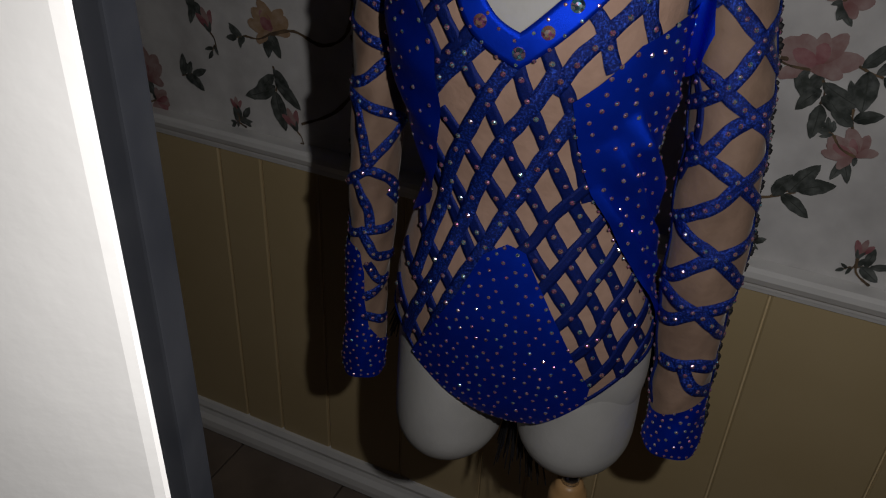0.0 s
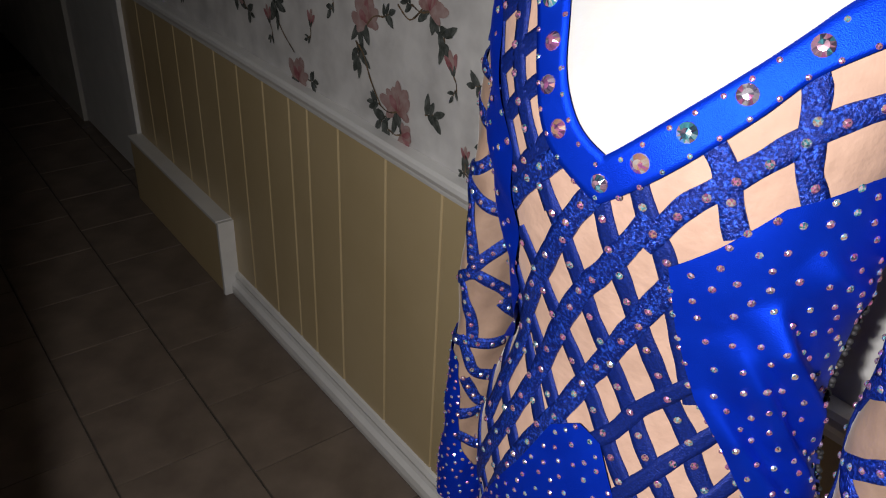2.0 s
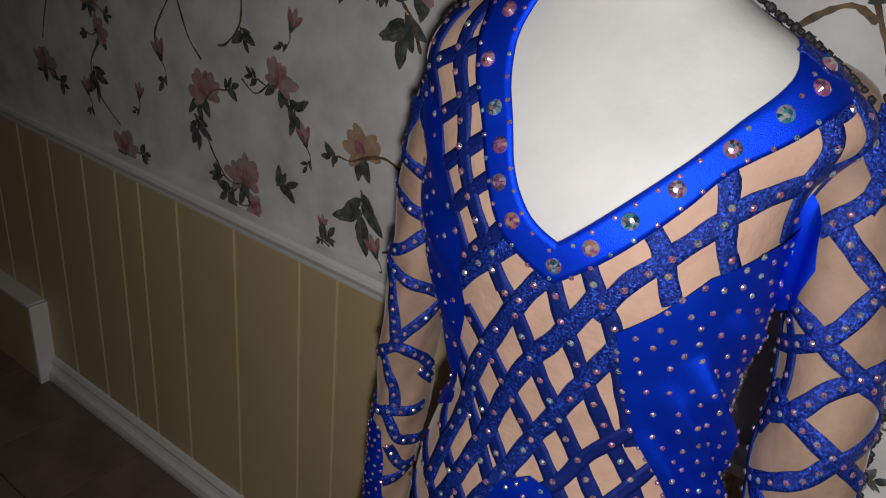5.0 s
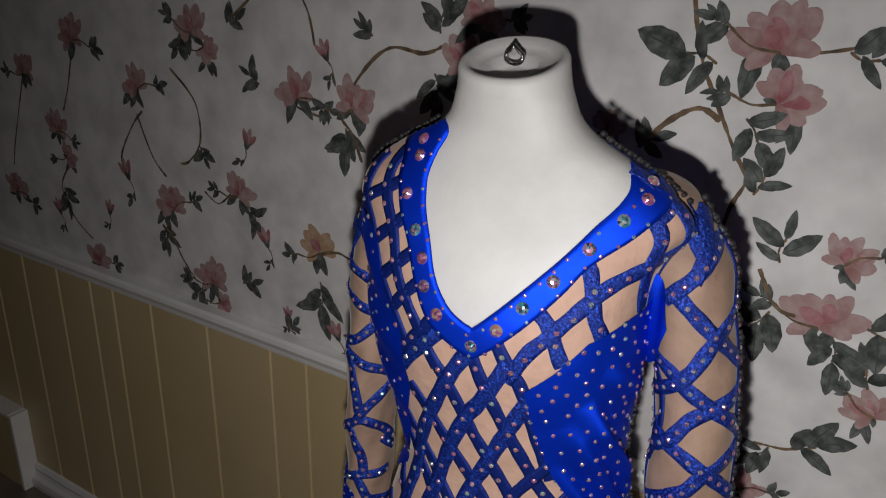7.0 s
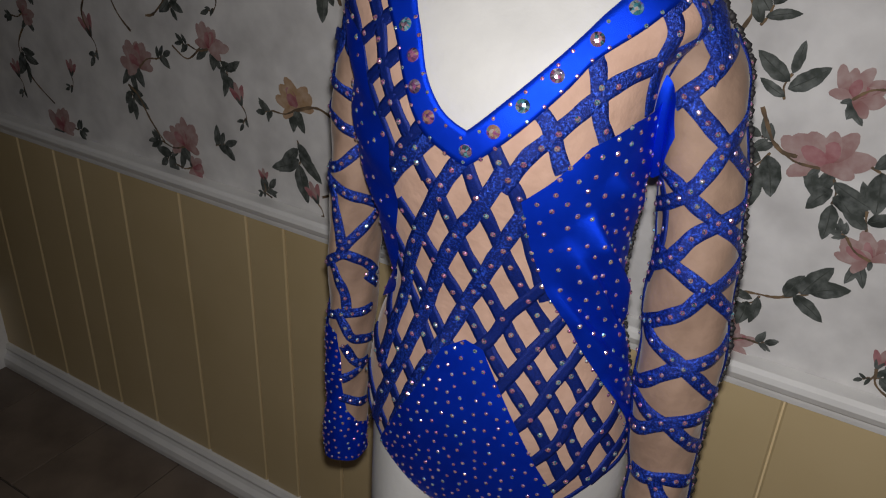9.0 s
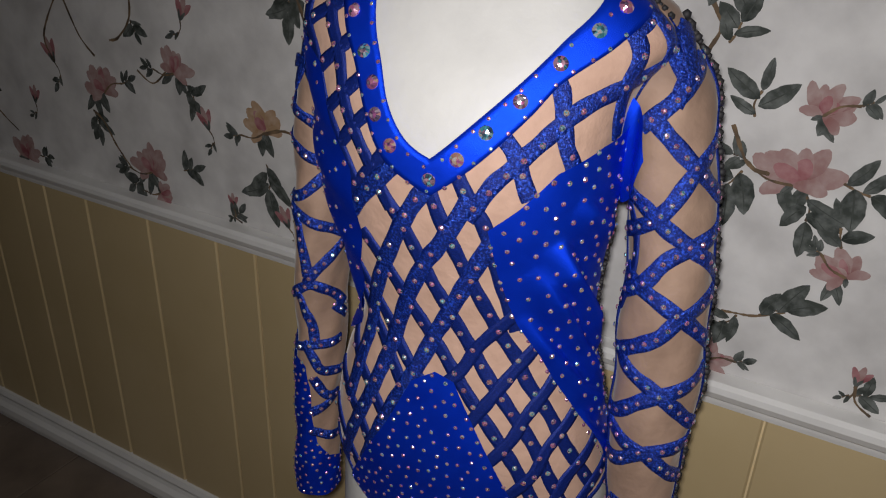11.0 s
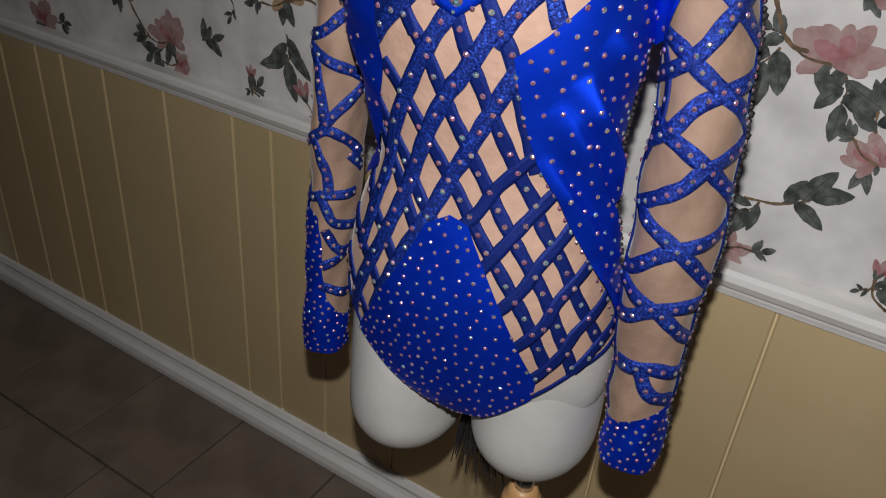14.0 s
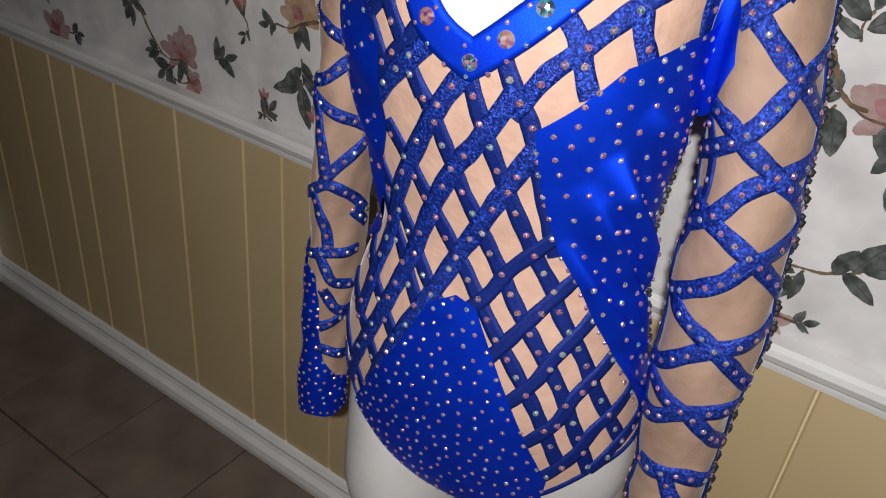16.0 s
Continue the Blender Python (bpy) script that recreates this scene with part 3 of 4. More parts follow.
tagged(leotard, "royal blue rhinestone leotard with strap lattice on the form", "leotard")
bpy.context.view_layer.update()


def dress(name, bm, mat, parent=leotard, label="", smooth=True):
    ob = part(name, bm, mat, None, label, smooth)
    ob.parent = parent
    ob.matrix_parent_inverse = parent.matrix_world.inverted()
    return ob


FOLDS = [(37, 1.272, 52, 1.225, 70, 1.165, 88, 1.115, 0.013), (33, 1.215, 48, 1.175, 66, 1.125, 84, 1.095, 0.010), (48, 1.300, 55, 1.264, 74, 1.209, 86, 1.165, 0.017), (55, 1.338, 63, 1.324, 72, 1.309, 92, 1.285, 0.007), (62, 1.100, 68, 1.075, 78, 1.05, 92, 1.03, 0.007)]


def drape(deg, z):
    """Folds of the plain side: each swells slowly and drops off steeply towards the back."""
    d = 0.0
    for f in FOLDS:
        line = [(f[0], f[1]), (f[2], f[3]), (f[4], f[5]), (f[6], f[7])]
        best = None
        for k in range(3):
            (a0, z0), (a1, z1) = line[k], line[k + 1]
            ax, az = (a1 - a0) * 0.0023, z1 - z0
            px, pz = (deg - a0) * 0.0023, z - z0
            n2 = ax * ax + az * az
            t = max(0.0, min(1.0, (px * ax + pz * az) / n2))
            gap = math.hypot(px - t * ax, pz - t * az)
            if best is None or gap < best[0]:
                best = (gap, (k + t) / 3, px * az - pz * ax)
        gap, t, side = best
        width = 0.0070 if side < 0 else 0.018
        d += f[8] * math.exp(-(gap / width) ** 2) * min(1.0, t * 3.0 + 0.05)
    return min(d * 1.15, 0.020) * max(0.0, min(1.0, (100 - deg) / 25))


def body_at(deg, z, off):
    return torso(radians(deg), z, off)


def arm_r(deg, s, off):
    return sleeve(SLEEVE_R, radians(deg), s, off + 0.0025 * math.sin(s * 41 + deg * 0.05) * math.sin(radians(deg) * 2 + s * 9))


def arm_l(deg, s, off):
    return sleeve(SLEEVE_L, radians(deg), s, off + 0.0025 * math.sin(s * 37 + 1 + deg * 0.05) * math.sin(radians(deg) * 2 + s * 11))


def normal_at(surf, a, b, off=0.0):
    """The outward normal of a surface at the angle a and the second coordinate b."""
    p = surf(a, b, off)
    e1 = surf(a + 0.6, b, off) - surf(a - 0.6, b, off)
    e2 = surf(a, min(b + 0.003, 1.63), off) - surf(a, b - 0.003, off)
    n = e1.cross(e2).normalized()
    if surf in (arm_l, arm_r):
        n = -n
    return p, n


def smooth_line(points, steps=8):
    pts = [Vector(p) for p in points]
    out = []
    for i in range(len(pts) - 1):
        p0, p1, p2, p3 = pts[max(i - 1, 0)], pts[i], pts[i + 1], pts[min(i + 2, len(pts) - 1)]
        for k in range(steps):
            f = k / steps
            out.append(0.5 * (2 * p1 + (p2 - p0) * f + (2 * p0 - 5 * p1 + 4 * p2 - p3) * f * f + (3 * p1 - p0 - 3 * p2 + p3) * f ** 3))
    return out + [pts[-1]]


def strap_points(surf, points, step=0.004):
    """Samples of a strap's middle line at even steps over the cloth."""
    fine = smooth_line(points, 24)
    out, last = [], None
    for q in fine:
        p = surf(q.x, q.y, 0.0)
        if last is None or (p - last).length >= step:
            out.append(q)
            last = p
    return out


def longer(line, by=0.014):
    """A strap's line carried on at both ends, to run under its neighbours."""
    def beyond(p, q):
        d = (body_at(*p, 0) - body_at(*q, 0)).length
        f = by / max(d, 0.002)
        return (p[0] + (p[0] - q[0]) * f, min(1.60, p[1] + (p[1] - q[1]) * f))
    return [beyond(line[0], line[1])] + line + [beyond(line[-1], line[-2])]


def strap(surf, points, width, lift, mat, parent, name="strap"):
    qs = strap_points(surf, points)
    ps = [normal_at(surf, q.x, q.y) for q in qs]
    bm = bmesh.new()
    prev = None
    for i, (p, n) in enumerate(ps):
        t = (ps[min(i + 1, len(ps) - 1)][0] - ps[max(i - 1, 0)][0]).normalized()
        s = n.cross(t).normalized()
        w = width / 2 * (1 + 0.05 * math.sin(i * 0.9 + points[0][0]))
        row = [bm.verts.new(p + s * (w * k) + n * (lift + h)) for k, h in ((-1, -0.0012), (-0.97, 0.0006), (-0.35, 0.0012), (0, 0.0007), (0.35, 0.0012), (0.97, 0.0006), (1, -0.0012))]
        if prev:
            for k in range(6):
                bm.faces.new((prev[k], prev[k + 1], row[k + 1], row[k]))
        prev = row
    return dress(name, bm, mat, parent)


def patch(surf, outline, lift, step=(3.0, 0.008), extra=None):
    """A piece of cloth: an outline of (angle, height) laid over a surface."""
    bm = bmesh.new()
    K = 0.0025
    f = bm.faces.new([bm.verts.new((a * K, z, 0)) for a, z in outline])
    lo_a, hi_a = min(a for a, z in outline), max(a for a, z in outline)
    lo_z, hi_z = min(z for a, z in outline), max(z for a, z in outline)
    a = lo_a + step[0]
    while a < hi_a:
        bmesh.ops.bisect_plane(bm, geom=bm.verts[:] + bm.edges[:] + bm.faces[:], plane_co=(a * K, 0, 0), plane_no=(1, 0, 0), dist=1e-6)
        a += step[0]
    z = lo_z + step[1]
    while z < hi_z:
        bmesh.ops.bisect_plane(bm, geom=bm.verts[:] + bm.edges[:] + bm.faces[:], plane_co=(0, z, 0), plane_no=(0, 1, 0), dist=1e-6)
        z += step[1]
    bmesh.ops.triangulate(bm, faces=[f for f in bm.faces if len(f.verts) > 4])
    for v in bm.verts:
        deg, h = v.co.x / K, v.co.y
        v.co = surf(deg, h, lift + (extra(deg, h) if extra else 0.0))
    return bm


def ribbon(surf, upper, lower, lift, tip, across=6):
    """A band of cloth between two lines of equally many (angle, height) points, with a sharp corner at the point tip."""
    bm = bmesh.new()
    rows = []
    bent = lambda line: smooth_line(line[:tip + 1], 10) + smooth_line(line[tip:], 10)[1:]
    for p, q in zip(bent(upper), bent(lower)):
        row = [surf(p.x + (q.x - p.x) * k / across, p.y + (q.y - p.y) * k / across, lift) for k in range(across + 1)]
        rows.append([surf(p.x, p.y + 0.0006, lift - 0.003)] + row + [surf(q.x, q.y - 0.0006, lift - 0.003)])
    loft(bm, rows, close_ends=False, wrap=False)
    return bm


def inside(outline, a, z):
    hit = False
    n = len(outline)
    for i in range(n):
        (a0, z0), (a1, z1) = outline[i], outline[(i + 1) % n]
        if (z0 > z) != (z1 > z) and a < a0 + (z - z0) / (z1 - z0) * (a1 - a0):
            hit = not hit
    return hit


# outlines over the torso: angle in degrees from the front, height in metres
NECK = [(-52, 1.556), (-33, 1.544), (-23, 1.508), (-16, 1.457), (-12, 1.414), (-6, 1.386), (1, 1.371), (11, 1.400), (25, 1.440), (38, 1.480), (66, 1.516), (88, 1.528)]
NECK_OUT = [(-70, 1.535), (-45, 1.518), (-33, 1.490), (-25, 1.447), (-20, 1.405), (-13, 1.366), (1, 1.338), (16, 1.375), (30, 1.415), (40, 1.448), (60, 1.484), (92, 1.508)]
LEG_L = [(-46, 0.931), (-36, 0.912), (-26, 0.890), (-14, 0.868), (0, 0.855)]
LEG_R = [(0, 0.855), (12, 0.868), (22, 0.900), (31, 0.926), (52, 0.968), (75, 0.985), (92, 0.990)]
LOW = [(-1, 1.136), (-10, 1.118), (-20, 1.056), (-34, 0.985), (-47, 0.934), (-36, 0.912), (-26, 0.890), (-14, 0.868), (0, 0.855), (12, 0.868), (22, 0.900), (31, 0.926), (32, 0.952), (25, 0.992), (18, 1.041), (11, 1.089), (5, 1.129)]
PLAIN = [(19, 1.310), (30, 1.333), (44, 1.366), (65, 1.385), (86, 1.394), (100, 1.44), (125, 1.46), (125, 0.99), (92, 0.985), (84, 1.004), (73, 1.051), (61, 1.098), (50, 1.137), (42, 1.171), (32, 1.205), (28, 1.228), (23, 1.263)]
UNDERARM = [(-62, 1.45), (-47, 1.433), (-37, 1.382), (-30, 1.343), (-29, 1.295), (-33, 1.246), (-42, 1.190), (-50, 1.150), (-70, 1.12), (-120, 1.12), (-120, 1.45)]
FRONT_ALL = [((a + c) / 2, (b + d) / 2) for (a, b), (c, d) in zip(NECK, NECK_OUT)] + [(100, 1.52), (100, 0.99)] + LEG_R[::-1][1:] + LEG_L[::-1][1:] + [(-62, 0.968), (-100, 0.985), (-100, 1.52)]
BACK = [(100, 1.54), (260, 1.54), (260, 0.99), (215, 0.90), (180, 0.86), (145, 0.90), (100, 0.99)]

dress("front_mesh", patch(body_at, FRONT_ALL, 0.0012, (3.0, 0.01)), NUDE, label="nude stretch mesh front")
dress("back_panel", patch(body_at, BACK, 0.0014, (5.0, 0.015)), BLUE, label="plain blue back")
dress("side_panel", patch(body_at, PLAIN, 0.0072, (1.3, 0.004), drape), BLUE, label="plain blue draped side panel")
dress("side_panel", patch(body_at, UNDERARM, 0.0066, (3.0, 0.008), lambda a, z: 0.002 * math.sin(z * 90 + a * 0.1)), BLUE, label="plain blue underarm panel")
dress("lower_panel", patch(body_at, LOW, 0.0066, (2.5, 0.007)), BLUE, label="plain blue lower panel")
band = dress("neckline_band", ribbon(body_at, NECK, NECK_OUT, 0.0078, 6), BLUE, label="plain blue V neckline band")

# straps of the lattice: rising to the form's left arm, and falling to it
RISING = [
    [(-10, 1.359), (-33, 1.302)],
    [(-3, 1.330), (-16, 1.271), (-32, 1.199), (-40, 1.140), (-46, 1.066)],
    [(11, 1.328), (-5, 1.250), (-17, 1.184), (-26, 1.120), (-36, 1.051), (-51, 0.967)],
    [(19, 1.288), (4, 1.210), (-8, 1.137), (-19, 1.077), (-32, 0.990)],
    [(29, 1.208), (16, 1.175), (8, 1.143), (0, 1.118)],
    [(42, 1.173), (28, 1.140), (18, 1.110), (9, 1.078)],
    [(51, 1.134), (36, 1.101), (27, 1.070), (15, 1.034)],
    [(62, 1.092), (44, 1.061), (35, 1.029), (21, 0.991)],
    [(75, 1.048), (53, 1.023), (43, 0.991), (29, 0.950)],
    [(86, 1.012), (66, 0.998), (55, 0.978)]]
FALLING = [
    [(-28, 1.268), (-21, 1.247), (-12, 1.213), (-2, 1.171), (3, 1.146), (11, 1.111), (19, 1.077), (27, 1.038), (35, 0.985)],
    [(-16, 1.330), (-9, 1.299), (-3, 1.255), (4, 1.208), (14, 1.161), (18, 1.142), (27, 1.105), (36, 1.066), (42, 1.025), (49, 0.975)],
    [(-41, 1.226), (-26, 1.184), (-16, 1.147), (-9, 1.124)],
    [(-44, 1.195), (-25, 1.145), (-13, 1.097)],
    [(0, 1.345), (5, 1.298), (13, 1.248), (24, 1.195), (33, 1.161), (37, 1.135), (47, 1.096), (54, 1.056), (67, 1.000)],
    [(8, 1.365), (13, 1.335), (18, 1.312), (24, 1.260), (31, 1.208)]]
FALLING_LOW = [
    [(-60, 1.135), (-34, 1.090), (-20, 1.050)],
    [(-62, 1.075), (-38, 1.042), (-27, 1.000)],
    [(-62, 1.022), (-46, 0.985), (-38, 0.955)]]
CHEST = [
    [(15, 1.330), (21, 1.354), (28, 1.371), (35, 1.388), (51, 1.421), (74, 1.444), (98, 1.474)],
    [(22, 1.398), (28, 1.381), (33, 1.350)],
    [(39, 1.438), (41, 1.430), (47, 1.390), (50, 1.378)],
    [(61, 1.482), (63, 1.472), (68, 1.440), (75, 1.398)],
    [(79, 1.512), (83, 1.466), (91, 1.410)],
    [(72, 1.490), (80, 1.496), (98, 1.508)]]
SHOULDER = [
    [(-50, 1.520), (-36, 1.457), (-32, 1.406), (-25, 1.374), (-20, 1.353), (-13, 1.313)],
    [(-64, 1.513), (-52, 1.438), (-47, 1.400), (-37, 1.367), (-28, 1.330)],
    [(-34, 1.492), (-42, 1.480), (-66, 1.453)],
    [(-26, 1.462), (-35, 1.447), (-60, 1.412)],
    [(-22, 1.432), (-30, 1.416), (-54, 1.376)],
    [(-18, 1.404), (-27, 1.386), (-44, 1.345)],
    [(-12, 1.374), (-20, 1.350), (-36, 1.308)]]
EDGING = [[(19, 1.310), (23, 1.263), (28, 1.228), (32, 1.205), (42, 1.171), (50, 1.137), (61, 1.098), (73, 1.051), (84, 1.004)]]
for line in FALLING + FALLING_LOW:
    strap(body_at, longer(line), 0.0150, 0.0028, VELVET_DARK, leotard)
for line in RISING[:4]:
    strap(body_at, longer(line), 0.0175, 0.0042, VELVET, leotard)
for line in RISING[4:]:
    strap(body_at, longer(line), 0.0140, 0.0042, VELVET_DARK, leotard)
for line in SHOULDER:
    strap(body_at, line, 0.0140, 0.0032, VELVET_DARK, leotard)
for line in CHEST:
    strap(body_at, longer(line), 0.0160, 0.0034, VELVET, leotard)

for line in (LEG_R[3:] + [(110, 0.985)], [(-46, 0.934), (-62, 0.968), (-100, 0.988)]):
    strap(body_at, line, 0.005, 0.0030, VELVET_DARK, leotard, "leg_binding")

# ---- sleeves ----
def cap(surf, lean, high):
    """Rounded top of a sleeve, over the shoulder."""
    first = [surf(360 * i / 40, 0, 0) for i in range(40)]
    mid = sum(first, Vector((0, 0, 0))) / 40
    return [[mid + (p - mid) * math.cos(b) + Vector((lean * math.sin(b), 0, high * math.sin(b))) for p in first] for b in (1.45, 1.2, 0.9, 0.6, 0.3)]


bm = bmesh.new()
loft(bm, cap(arm_r, -0.018, 0.018) + [[arm_r(360 * i / 40, j / 90, 0) for i in range(40)] for j in range(91)], close_ends=False)
sleeve_left_arm = dress("sleeve", bm, SLEEVE_MESH, label="nude mesh sleeve with blue crossing straps")
bm = bmesh.new()
loft(bm, cap(arm_l, 0.015, 0.02) + [[arm_l(360 * i / 40, j / 90, 0) for i in range(40)] for j in range(91)], close_ends=False)
sleeve_right_arm = dress("sleeve", bm, SLEEVE_MESH, label="nude mesh sleeve with blue crossing straps")
CROSS_R = [
    [(75, .095), (36, .136), (10, .165), (-25, .20)],
    [(-5, .190), (12, .215), (40, .247), (90, .290)],
    [(95, .205), (40, .247), (3, .291), (-30, .315), (-90, .34)],
    [(-90, .275), (-30, .296), (29, .329), (78, .361), (110, .39)],
    [(95, .315), (30, .334), (1, .347), (-28, .379), (-60, .40)],
    [(-65, .372), (8, .401), (61, .441), (95, .470)],
    [(90, .392), (26, .413), (-2, .442), (-52, .478), (-80, .49)],
    [(-70, .482), (10, .521), (60, .560), (95, .58)],
    [(90, .497), (10, .521), (-51, .566), (-80, .57)],
    [(-75, .588), (2, .609), (55, .650), (90, .67)],
    [(85, .592), (5, .607), (-41, .635), (-80, .64)]]
CROSS_R_LOW = [
    [(100, .735), (76, .728), (16, .715), (-25, .723), (-60, .73)],
    [(-4, .718), (20, .768), (75, .800)],
    [(-60, .29), (-45, .36), (-70, .43)],
    [(95, .09), (100, .40), (96, .81)],
    [(-95, .30), (-80, .55), (-70, .88)]]
CROSS_L = [
    [(-95, .215), (-39, .233), (20, .255), (100, .275)],
    [(-95, .275), (-39, .292), (25, .310), (100, .34)],
    [(-60, .372), (-12, .360), (36, .328), (95, .30)],
    [(-95, .37), (-25, .390), (44, .410), (100, .44)],
    [(-60, .378), (-26, .40), (-4, .445), (4, .495)],
    [(-2, .508), (10, .490), (48, .458), (80, .43)],
    [(-75, .545), (-44, .530), (11, .504), (60, .524), (90, .55)],
    [(-30, .520), (-6, .545), (13, .570), (22, .612)],
    [(-85, .612), (-39, .620), (25, .609), (89, .611)],
    [(-10, .605), (18, .635), (40, .665), (95, .68)],
    [(62, .544), (98, .573)],
    [(17, .677), (49, .726), (90, .74)],
    [(14, .770), (58, .750), (90, .74)],
    [(14, .825), (69, .850), (95, .86)]]
for line in CROSS_R + CROSS_R_LOW[:2]:
    strap(arm_r, line, 0.0165, 0.0016, VELVET, sleeve_left_arm)
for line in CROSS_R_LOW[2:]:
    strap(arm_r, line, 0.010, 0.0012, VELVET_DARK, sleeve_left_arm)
for line in CROSS_L:
    strap(arm_l, line, 0.013, 0.0016, VELVET, sleeve_right_arm)
for line in ([(-40, .118), (-12, .105), (36, .070), (81, .040)], [(81, .035), (60, .070), (42, .105), (24, .150)], [(26, .045), (30, .085), (36, .136)], [(66, .045), (46, .10), (16, .165)]):
    strap(arm_r, line, 0.016, 0.0016, VELVET, sleeve_left_arm)
for line in ([(-90, .06), (-30, .06), (40, .05), (90, .05)], [(-40, .06), (-20, .12), (-45, .20)], [(10, .06), (-10, .14), (30, .20)], [(-70, .15), (-10, .14), (50, .17)]):
    strap(arm_l, line, 0.014, 0.0016, VELVET, sleeve_right_arm)
# Added patch standing in for the side panel where it curves onto the arm.
ARM_PANEL = [(-120, .13), (-52, .13), (-32, .15), (-18, .19), (-22, .24), (-42, .285), (-70, .305), (-120, .31)]
dress("gusset", patch(arm_r, ARM_PANEL, 0.0022, (2.5, 0.006), lambda a, s: 0.0035 * (1 + math.sin(a * 0.20 + s * 55)) * min(1.0, max(0.0, (12 - a) / 20))), BLUE, sleeve_left_arm, "plain blue stand-in for the side panel running onto the arm")
CUFF_R = [(-178, .90), (-60, .885), (-28, .875), (-5, .86), (18, .845), (45, .825), (70, .805), (110, .80), (178, .82), (178, 1.0), (-178, 1.0)]
CUFF_L = [(-178, .63), (-85, .62), (-60, .635), (-30, .64), (0, .655), (12, .70), (16, .78), (30, .86), (60, .90), (110, .92), (178, .92), (178, 1.0), (-178, 1.0)]
dress("cuff", patch(arm_r, CUFF_R, 0.0022, (9.0, 0.012)), BLUE, sleeve_left_arm, "plain blue cuff")
dress("cuff", patch(arm_l, CUFF_L, 0.0022, (9.0, 0.012)), BLUE, sleeve_right_arm, "plain blue cuff")

# ---- black fringe along the back hem ----
bm = bmesh.new()
rnd = random.Random(5)
for k in range(230):
    deg = rnd.uniform(96, 264)
    hem = 0.99 - 0.13 * (1 - abs(deg - 180) / 80) - (0.0 if abs(deg - 180) > 14 else 0.01)
    p, n = normal_at(body_at, deg, max(hem, 0.85), 0.002)
    length = rnd.uniform(0.07, 0.125)
    side = Vector((-n.y, n.x, 0)).normalized()
    w = rnd.uniform(0.0018, 0.0036)
    if abs(deg - 180) < 25:
        length += 0.05
    out = 0.03 if abs(deg - 180) > 45 else 0.004
    sway = side * rnd.uniform(-0.014, 0.014) + n * rnd.uniform(0.0, out)
    rows = []
    for j in range(4):
        t = j / 3
        c = p + n * 0.003 + sway * t * t + Vector((0, 0, -length * t))
        ww = w * (1 - 0.75 * t)
        rows.append([c + side * ww, c - side * ww * 0.5 + n * ww, c - side * ww * 0.5 - n * ww])
    loft(bm, rows)
for k in range(90):
    u, v = rnd.uniform(-0.022, 0.045), rnd.uniform(-0.06, 0.01)
    c0 = Vector((AXIS[0] + SIDE.x * (0.03 + u * 0.25) + FRONT.x * v, AXIS[1] + SIDE.y * (0.03 + u * 0.25) + FRONT.y * v, 0.865))
    drop = Vector((SIDE.x * u, SIDE.y * u, -rnd.uniform(0.13, 0.205)))
    w = rnd.uniform(0.0020, 0.0036)
    loft(bm, [[c0 + drop * t + SIDE * (w * (1 - 0.7 * t)), c0 + drop * t + FRONT * (w * (1 - 0.7 * t)), c0 + drop * t - SIDE * (w * (1 - 0.7 * t))] for t in (0, 0.5, 1.0)])
fringe = dress("fringe", bm, BLACK, label="black thread fringe on the back hem", smooth=False)
fringe["kind"] = "stuff"
for line in ([(98, 1.17), (97, 1.10), (96, 1.04), (95, 0.985)], [(93, 0.99), (130, 0.945), (170, 0.872)]):
    strap(body_at, line, 0.012, 0.004, BLACK, leotard, "fringe_tape")

# black beads down each sleeve's outer edge, also standing for the shadow line there
for surf, at, parent in ((arm_r, 101, sleeve_left_arm), (arm_l, -100, sleeve_right_arm)):
    bm = bmesh.new()
    for k in range(118):
        bmesh.ops.create_icosphere(bm, subdivisions=1, radius=0.0034 if k % 3 else 0.0050, matrix=Matrix.Translation(surf(at + 3 * math.sin(k * 2.1), 0.02 + 0.0082 * k, 0.0035)))
    dress("seam_cord", bm, BLACK, parent, "black beads, also standing for the sleeve's shadow line", True)["kind"] = "stuff"
# row of black beads over each shoulder
for at in (103, -96):
    bm = bmesh.new()
    for k in range(34):
        z = 1.548 - 0.0018 * k
        p, n = normal_at(body_at, at + 2.5 * math.sin(k * 1.9), z, 0.0085)
        bmesh.ops.create_icosphere(bm, subdivisions=1, radius=0.0030 if k % 3 else 0.0042, matrix=Matrix.Translation(p))
    dress("shoulder_cord", bm, BLACK, label="row of black beads over the shoulder", smooth=True)["kind"] = "stuff"
# black beads along the seam of the form's left hip
bm = bmesh.new()
for k in range(64):
    z = 0.99 + 0.0045 * k
    p, n = normal_at(body_at, 97 + 2.0 * math.sin(k * 1.7), z, 0.009)
    bmesh.ops.create_icosphere(bm, subdivisions=1, radius=0.0026 + 0.0006 * math.sin(k * 2.3), matrix=Matrix.Translation(p))
dress("bead_edging", bm, BLACK, label="black beaded side edging", smooth=True)["kind"] = "stuff"


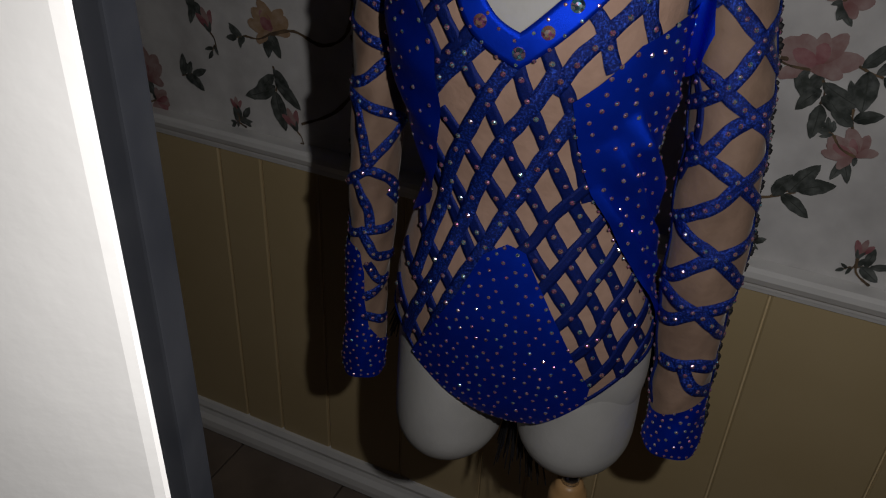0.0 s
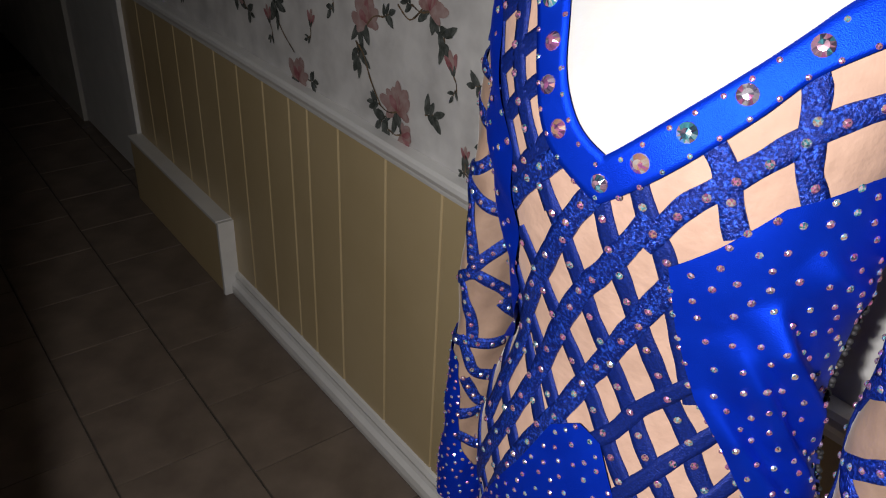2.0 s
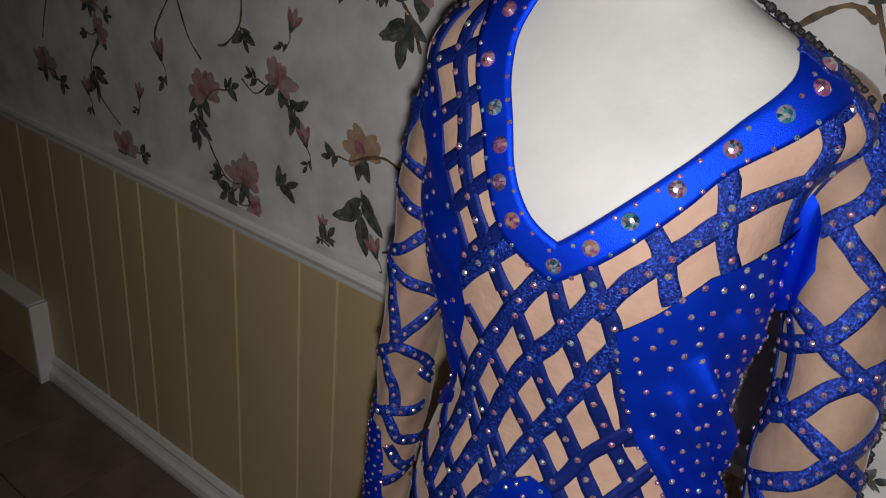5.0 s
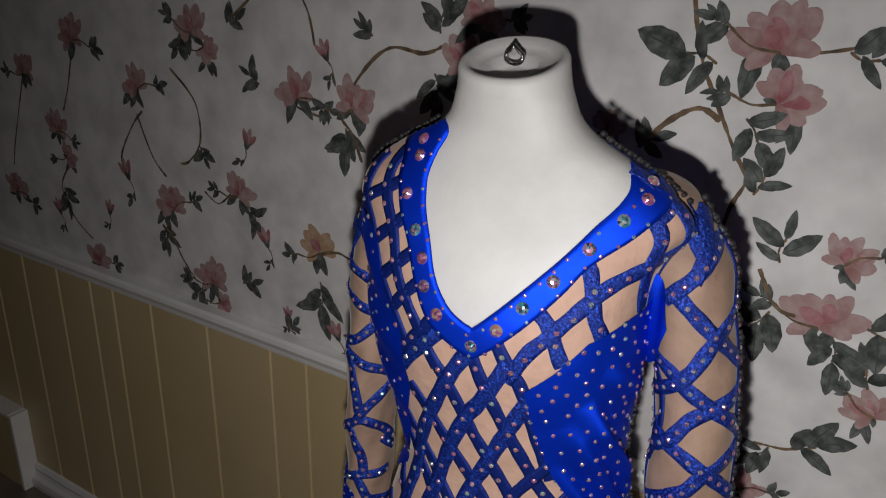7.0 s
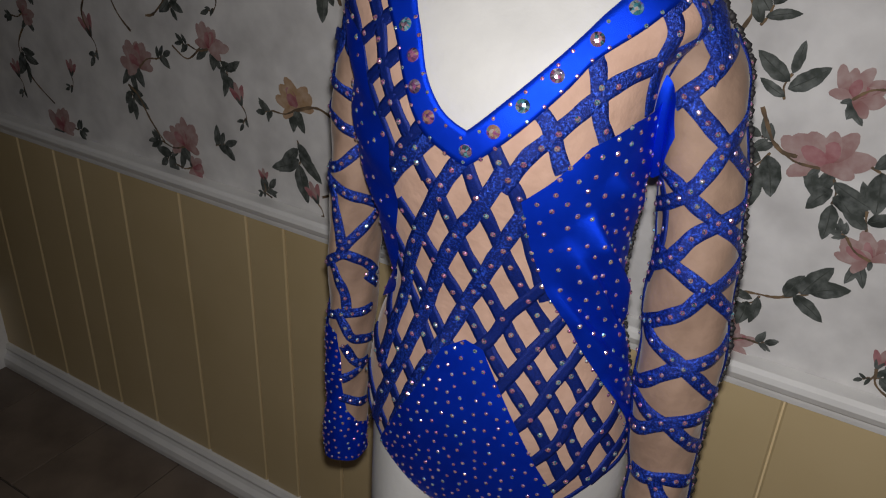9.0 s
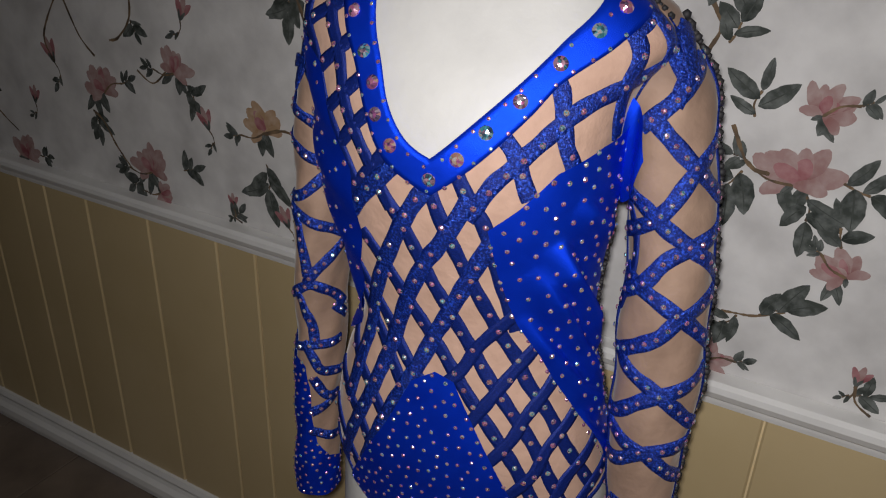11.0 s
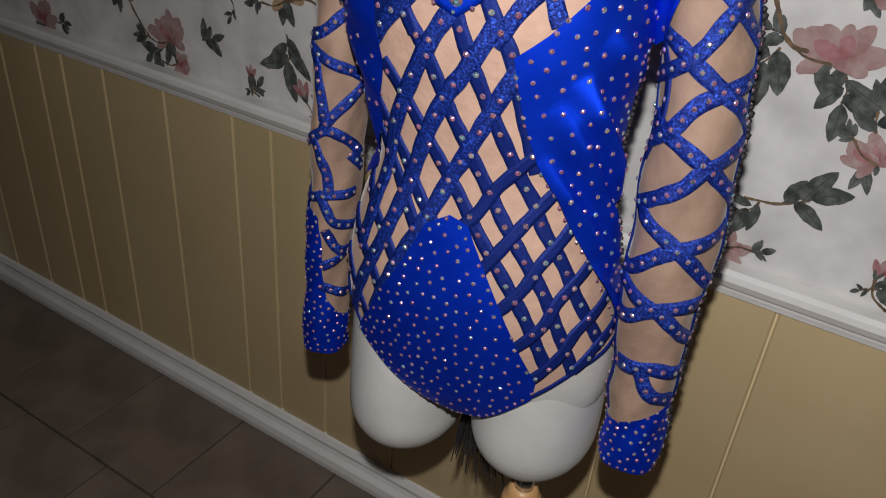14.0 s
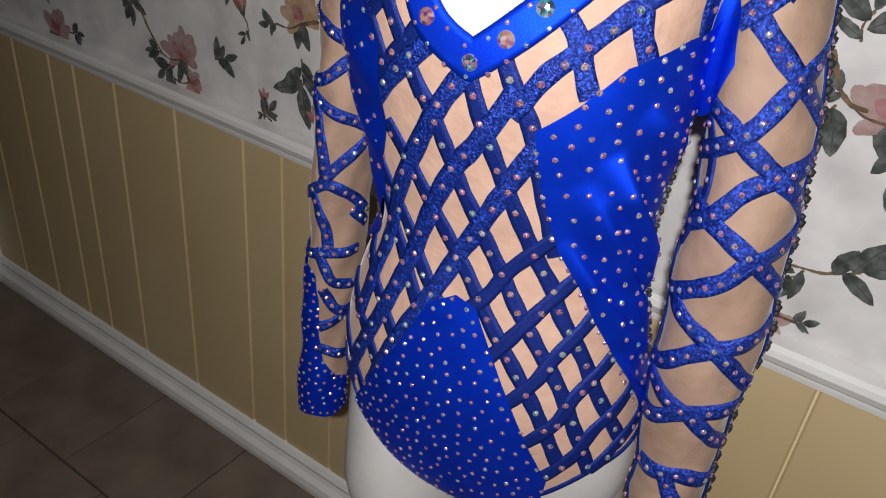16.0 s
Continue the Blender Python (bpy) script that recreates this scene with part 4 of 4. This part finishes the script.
# ---- rhinestones ----
def stone_mesh(name, sides=8):
    """A faceted flat-backed stone, one unit wide, lying on z = 0."""
    bm = bmesh.new()
    base = [bm.verts.new((0.5 * math.cos(a), 0.5 * math.sin(a), 0.0)) for a in (2 * math.pi * i / sides for i in range(sides))]
    mid = [bm.verts.new((0.47 * math.cos(a), 0.47 * math.sin(a), 0.10)) for a in (2 * math.pi * (i + 0.5) / sides for i in range(sides))]
    table = [bm.verts.new((0.24 * math.cos(a), 0.24 * math.sin(a), 0.30)) for a in (2 * math.pi * i / sides for i in range(sides))]
    tip = bm.verts.new((0, 0, 0.33))
    for i in range(sides):
        j = (i + 1) % sides
        bm.faces.new((base[i], base[j], mid[i]))
        bm.faces.new((mid[i], base[j], mid[j]))
        bm.faces.new((mid[i], mid[j], table[j]))
        bm.faces.new((mid[i], table[j], table[i]))
        bm.faces.new((table[i], table[j], tip))
    return mesh_of(name, bm, STONE)


STONE_MESH = stone_mesh("rhinestone")
BIG_MESH = stone_mesh("large_rhinestone", 12)
placed = []          # (where, normal, width, parent, mesh)
cells = {}


def free(p, gap):
    key = tuple(int(c // 0.02) for c in p)
    for dx in (-1, 0, 1):
        for dy in (-1, 0, 1):
            for dz in (-1, 0, 1):
                for q, w in cells.get((key[0] + dx, key[1] + dy, key[2] + dz), ()):
                    if (p - q).length < gap + w * 0.4:
                        return False
    return True


def put_stone(surf, a, b, lift, width, parent, gap=0.006, mesh=None):
    p, n = normal_at(surf, a, b, lift)
    if not free(p, gap):
        return
    cells.setdefault(tuple(int(c // 0.02) for c in p), []).append((p, width))
    placed.append((p, n, width, parent, mesh or STONE_MESH))


rnd = random.Random(11)
# large stones round the neckline
for a, z in [(-46, 1.535), (-34, 1.520), (-27, 1.483), (-20.5, 1.452), (-17, 1.428), (-15.5, 1.402), (-10, 1.378), (1, 1.353), (9, 1.375), (17, 1.400), (26, 1.427), (35, 1.458), (47, 1.484), (64, 1.502), (82, 1.514)]:
    put_stone(body_at, a, z, 0.0069, 0.0140, leotard, 0.002, BIG_MESH)
for outline, share in ((NECK, 0.0035), (NECK_OUT, -0.003)):
    for q in strap_points(body_at, outline[1:-1], 0.017):
        put_stone(body_at, q.x, q.y - 0.006 if share > 0 else q.y + 0.004, 0.0069, 0.0048, leotard, 0.003)
# stones along the straps
for line in FALLING + FALLING_LOW + RISING + SHOULDER + CHEST:
    for q in strap_points(body_at, line, 0.0195)[0:]:
        put_stone(body_at, q.x + rnd.uniform(-.4, .4), q.y + rnd.uniform(-.0008, .0008), 0.0056, 0.0062, leotard, 0.0105)
for line in EDGING:
    for q in strap_points(body_at, line, 0.013):
        put_stone(body_at, q.x, q.y, 0.0056, 0.0050, leotard, 0.006)


def scatter(surf, outline, gap, width, lift, parent, limit, keep=lambda a, z: True, extra=None, swap=False):
    lo_a, hi_a = min(a for a, z in outline), max(a for a, z in outline)
    lo_z, hi_z = min(z for a, z in outline), max(z for a, z in outline)
    made = 0
    for _ in range(9000):
        a, z = rnd.uniform(lo_a, hi_a), rnd.uniform(lo_z, hi_z)
        if inside(outline, a, z) and keep(a, z):
            before = len(placed)
            put_stone(surf, a, z, lift + (extra(a, z) if extra else 0), width * rnd.uniform(0.9, 1.1), parent, gap)
            made += len(placed) - before
            if made >= limit:
                return


def outline_stones(surf, line, step, inset_a, inset_z, width, lift, parent):
    for q in strap_points(surf, line, step):
        put_stone(surf, q.x + inset_a, q.y + inset_z, lift, width, parent, 0.004)


outline_stones(body_at, LEG_L, 0.011, 1.0, 0.005, 0.0044, 0.0068, leotard)
outline_stones(body_at, LEG_R[:4], 0.011, -1.0, 0.005, 0.0044, 0.0068, leotard)
scatter(body_at, LOW, 0.0098, 0.0047, 0.0068, leotard, 330)
scatter(body_at, PLAIN, 0.0118, 0.0054, 0.0074, leotard, 400, keep=lambda a, z: a < 100, extra=drape)
scatter(body_at, UNDERARM, 0.0105, 0.0050, 0.0068, leotard, 90, keep=lambda a, z: a > -100)
for surf, lines, cuff, parent in ((arm_r, CROSS_R + CROSS_R_LOW, CUFF_R, sleeve_left_arm), (arm_l, CROSS_L, CUFF_L, sleeve_right_arm)):
    for line in lines:
        for q in strap_points(surf, line, 0.013):
            put_stone(surf, q.x, q.y, 0.0030, 0.0057, parent, 0.0085)
    outline_stones(surf, [(-150, 0.985), (-60, 0.985), (30, 0.985), (120, 0.985)], 0.008, 0, 0, 0.0040, 0.0026, parent)
    scatter(surf, cuff, 0.0080, 0.0045, 0.0026, parent, 230, keep=lambda a, z: abs(a) < 130)
for a in range(0, 40):
    put_stone(arm_r, 100 + 3 * math.sin(a), 0.10 + 0.0215 * a, 0.002, 0.0046, sleeve_left_arm, 0.003)


def stone_pose(p, n, width):
    m = n.to_track_quat("Z", "Y").to_matrix().to_4x4()
    return Matrix.Translation(p) @ m @ Matrix.Rotation(rnd.uniform(0, 6.28), 4, "Z") @ Matrix.Rotation(rnd.uniform(-0.12, 0.12), 4, "X") @ Matrix.Diagonal((width, width, width, 1))


rest = {}
loose = 0
for p, n, width, parent, mesh in placed:
    m = stone_pose(p, n, width)
    if parent is leotard and loose < 300:
        loose += 1
        ob = new(mesh.name.split(".")[0], mesh)
        ob.parent = parent
        ob.matrix_parent_inverse = parent.matrix_world.inverted()
        ob.matrix_basis = m
    else:
        rest.setdefault(parent, []).append((m, mesh))
for parent, items in rest.items():
    bm = bmesh.new()
    verts, faces = [], []
    for m, mesh in items:
        at = len(verts)
        verts += [m @ v.co for v in mesh.vertices]
        faces += [[at + i for i in f.vertices] for f in mesh.polygons]
    bm.free()
    me = bpy.data.meshes.new("small_rhinestones")
    me.from_pydata(verts, [], faces)
    me.materials.append(STONE_MANY)
    ob = new("small_rhinestones", me)
    ob.parent = parent
    ob.matrix_parent_inverse = parent.matrix_world.inverted()
    tagged(ob, kind="stuff")

# ---- floor tiles ----
TILE_SIZE, JOINT = 0.309, 0.005
rnd = random.Random(3)
tile_mesh = []
for k in range(3):
    bm = bmesh.new()
    h = TILE_SIZE / 2 - JOINT / 2
    box(bm, -h, h, -h, h, -0.010, 0.0, 0.0025)
    tile_mesh.append(mesh_of("tile", bm, TILE))
for row in range(-1, 9):
    for col in range(-13, 9):
        x = -0.548 + TILE_SIZE * (col + 0.5) + (0.5 * TILE_SIZE if row % 2 else 0.0)
        y = -0.341 + TILE_SIZE * (0.5 - row)
        ob = new("tile", tile_mesh[(row * 7 + col) % 3])
        ob.parent = floor
        ob.location = (x, y, rnd.uniform(-0.0006, 0.0006))
        ob.rotation_euler = (rnd.uniform(-0.001, 0.001), rnd.uniform(-0.001, 0.001), 0)
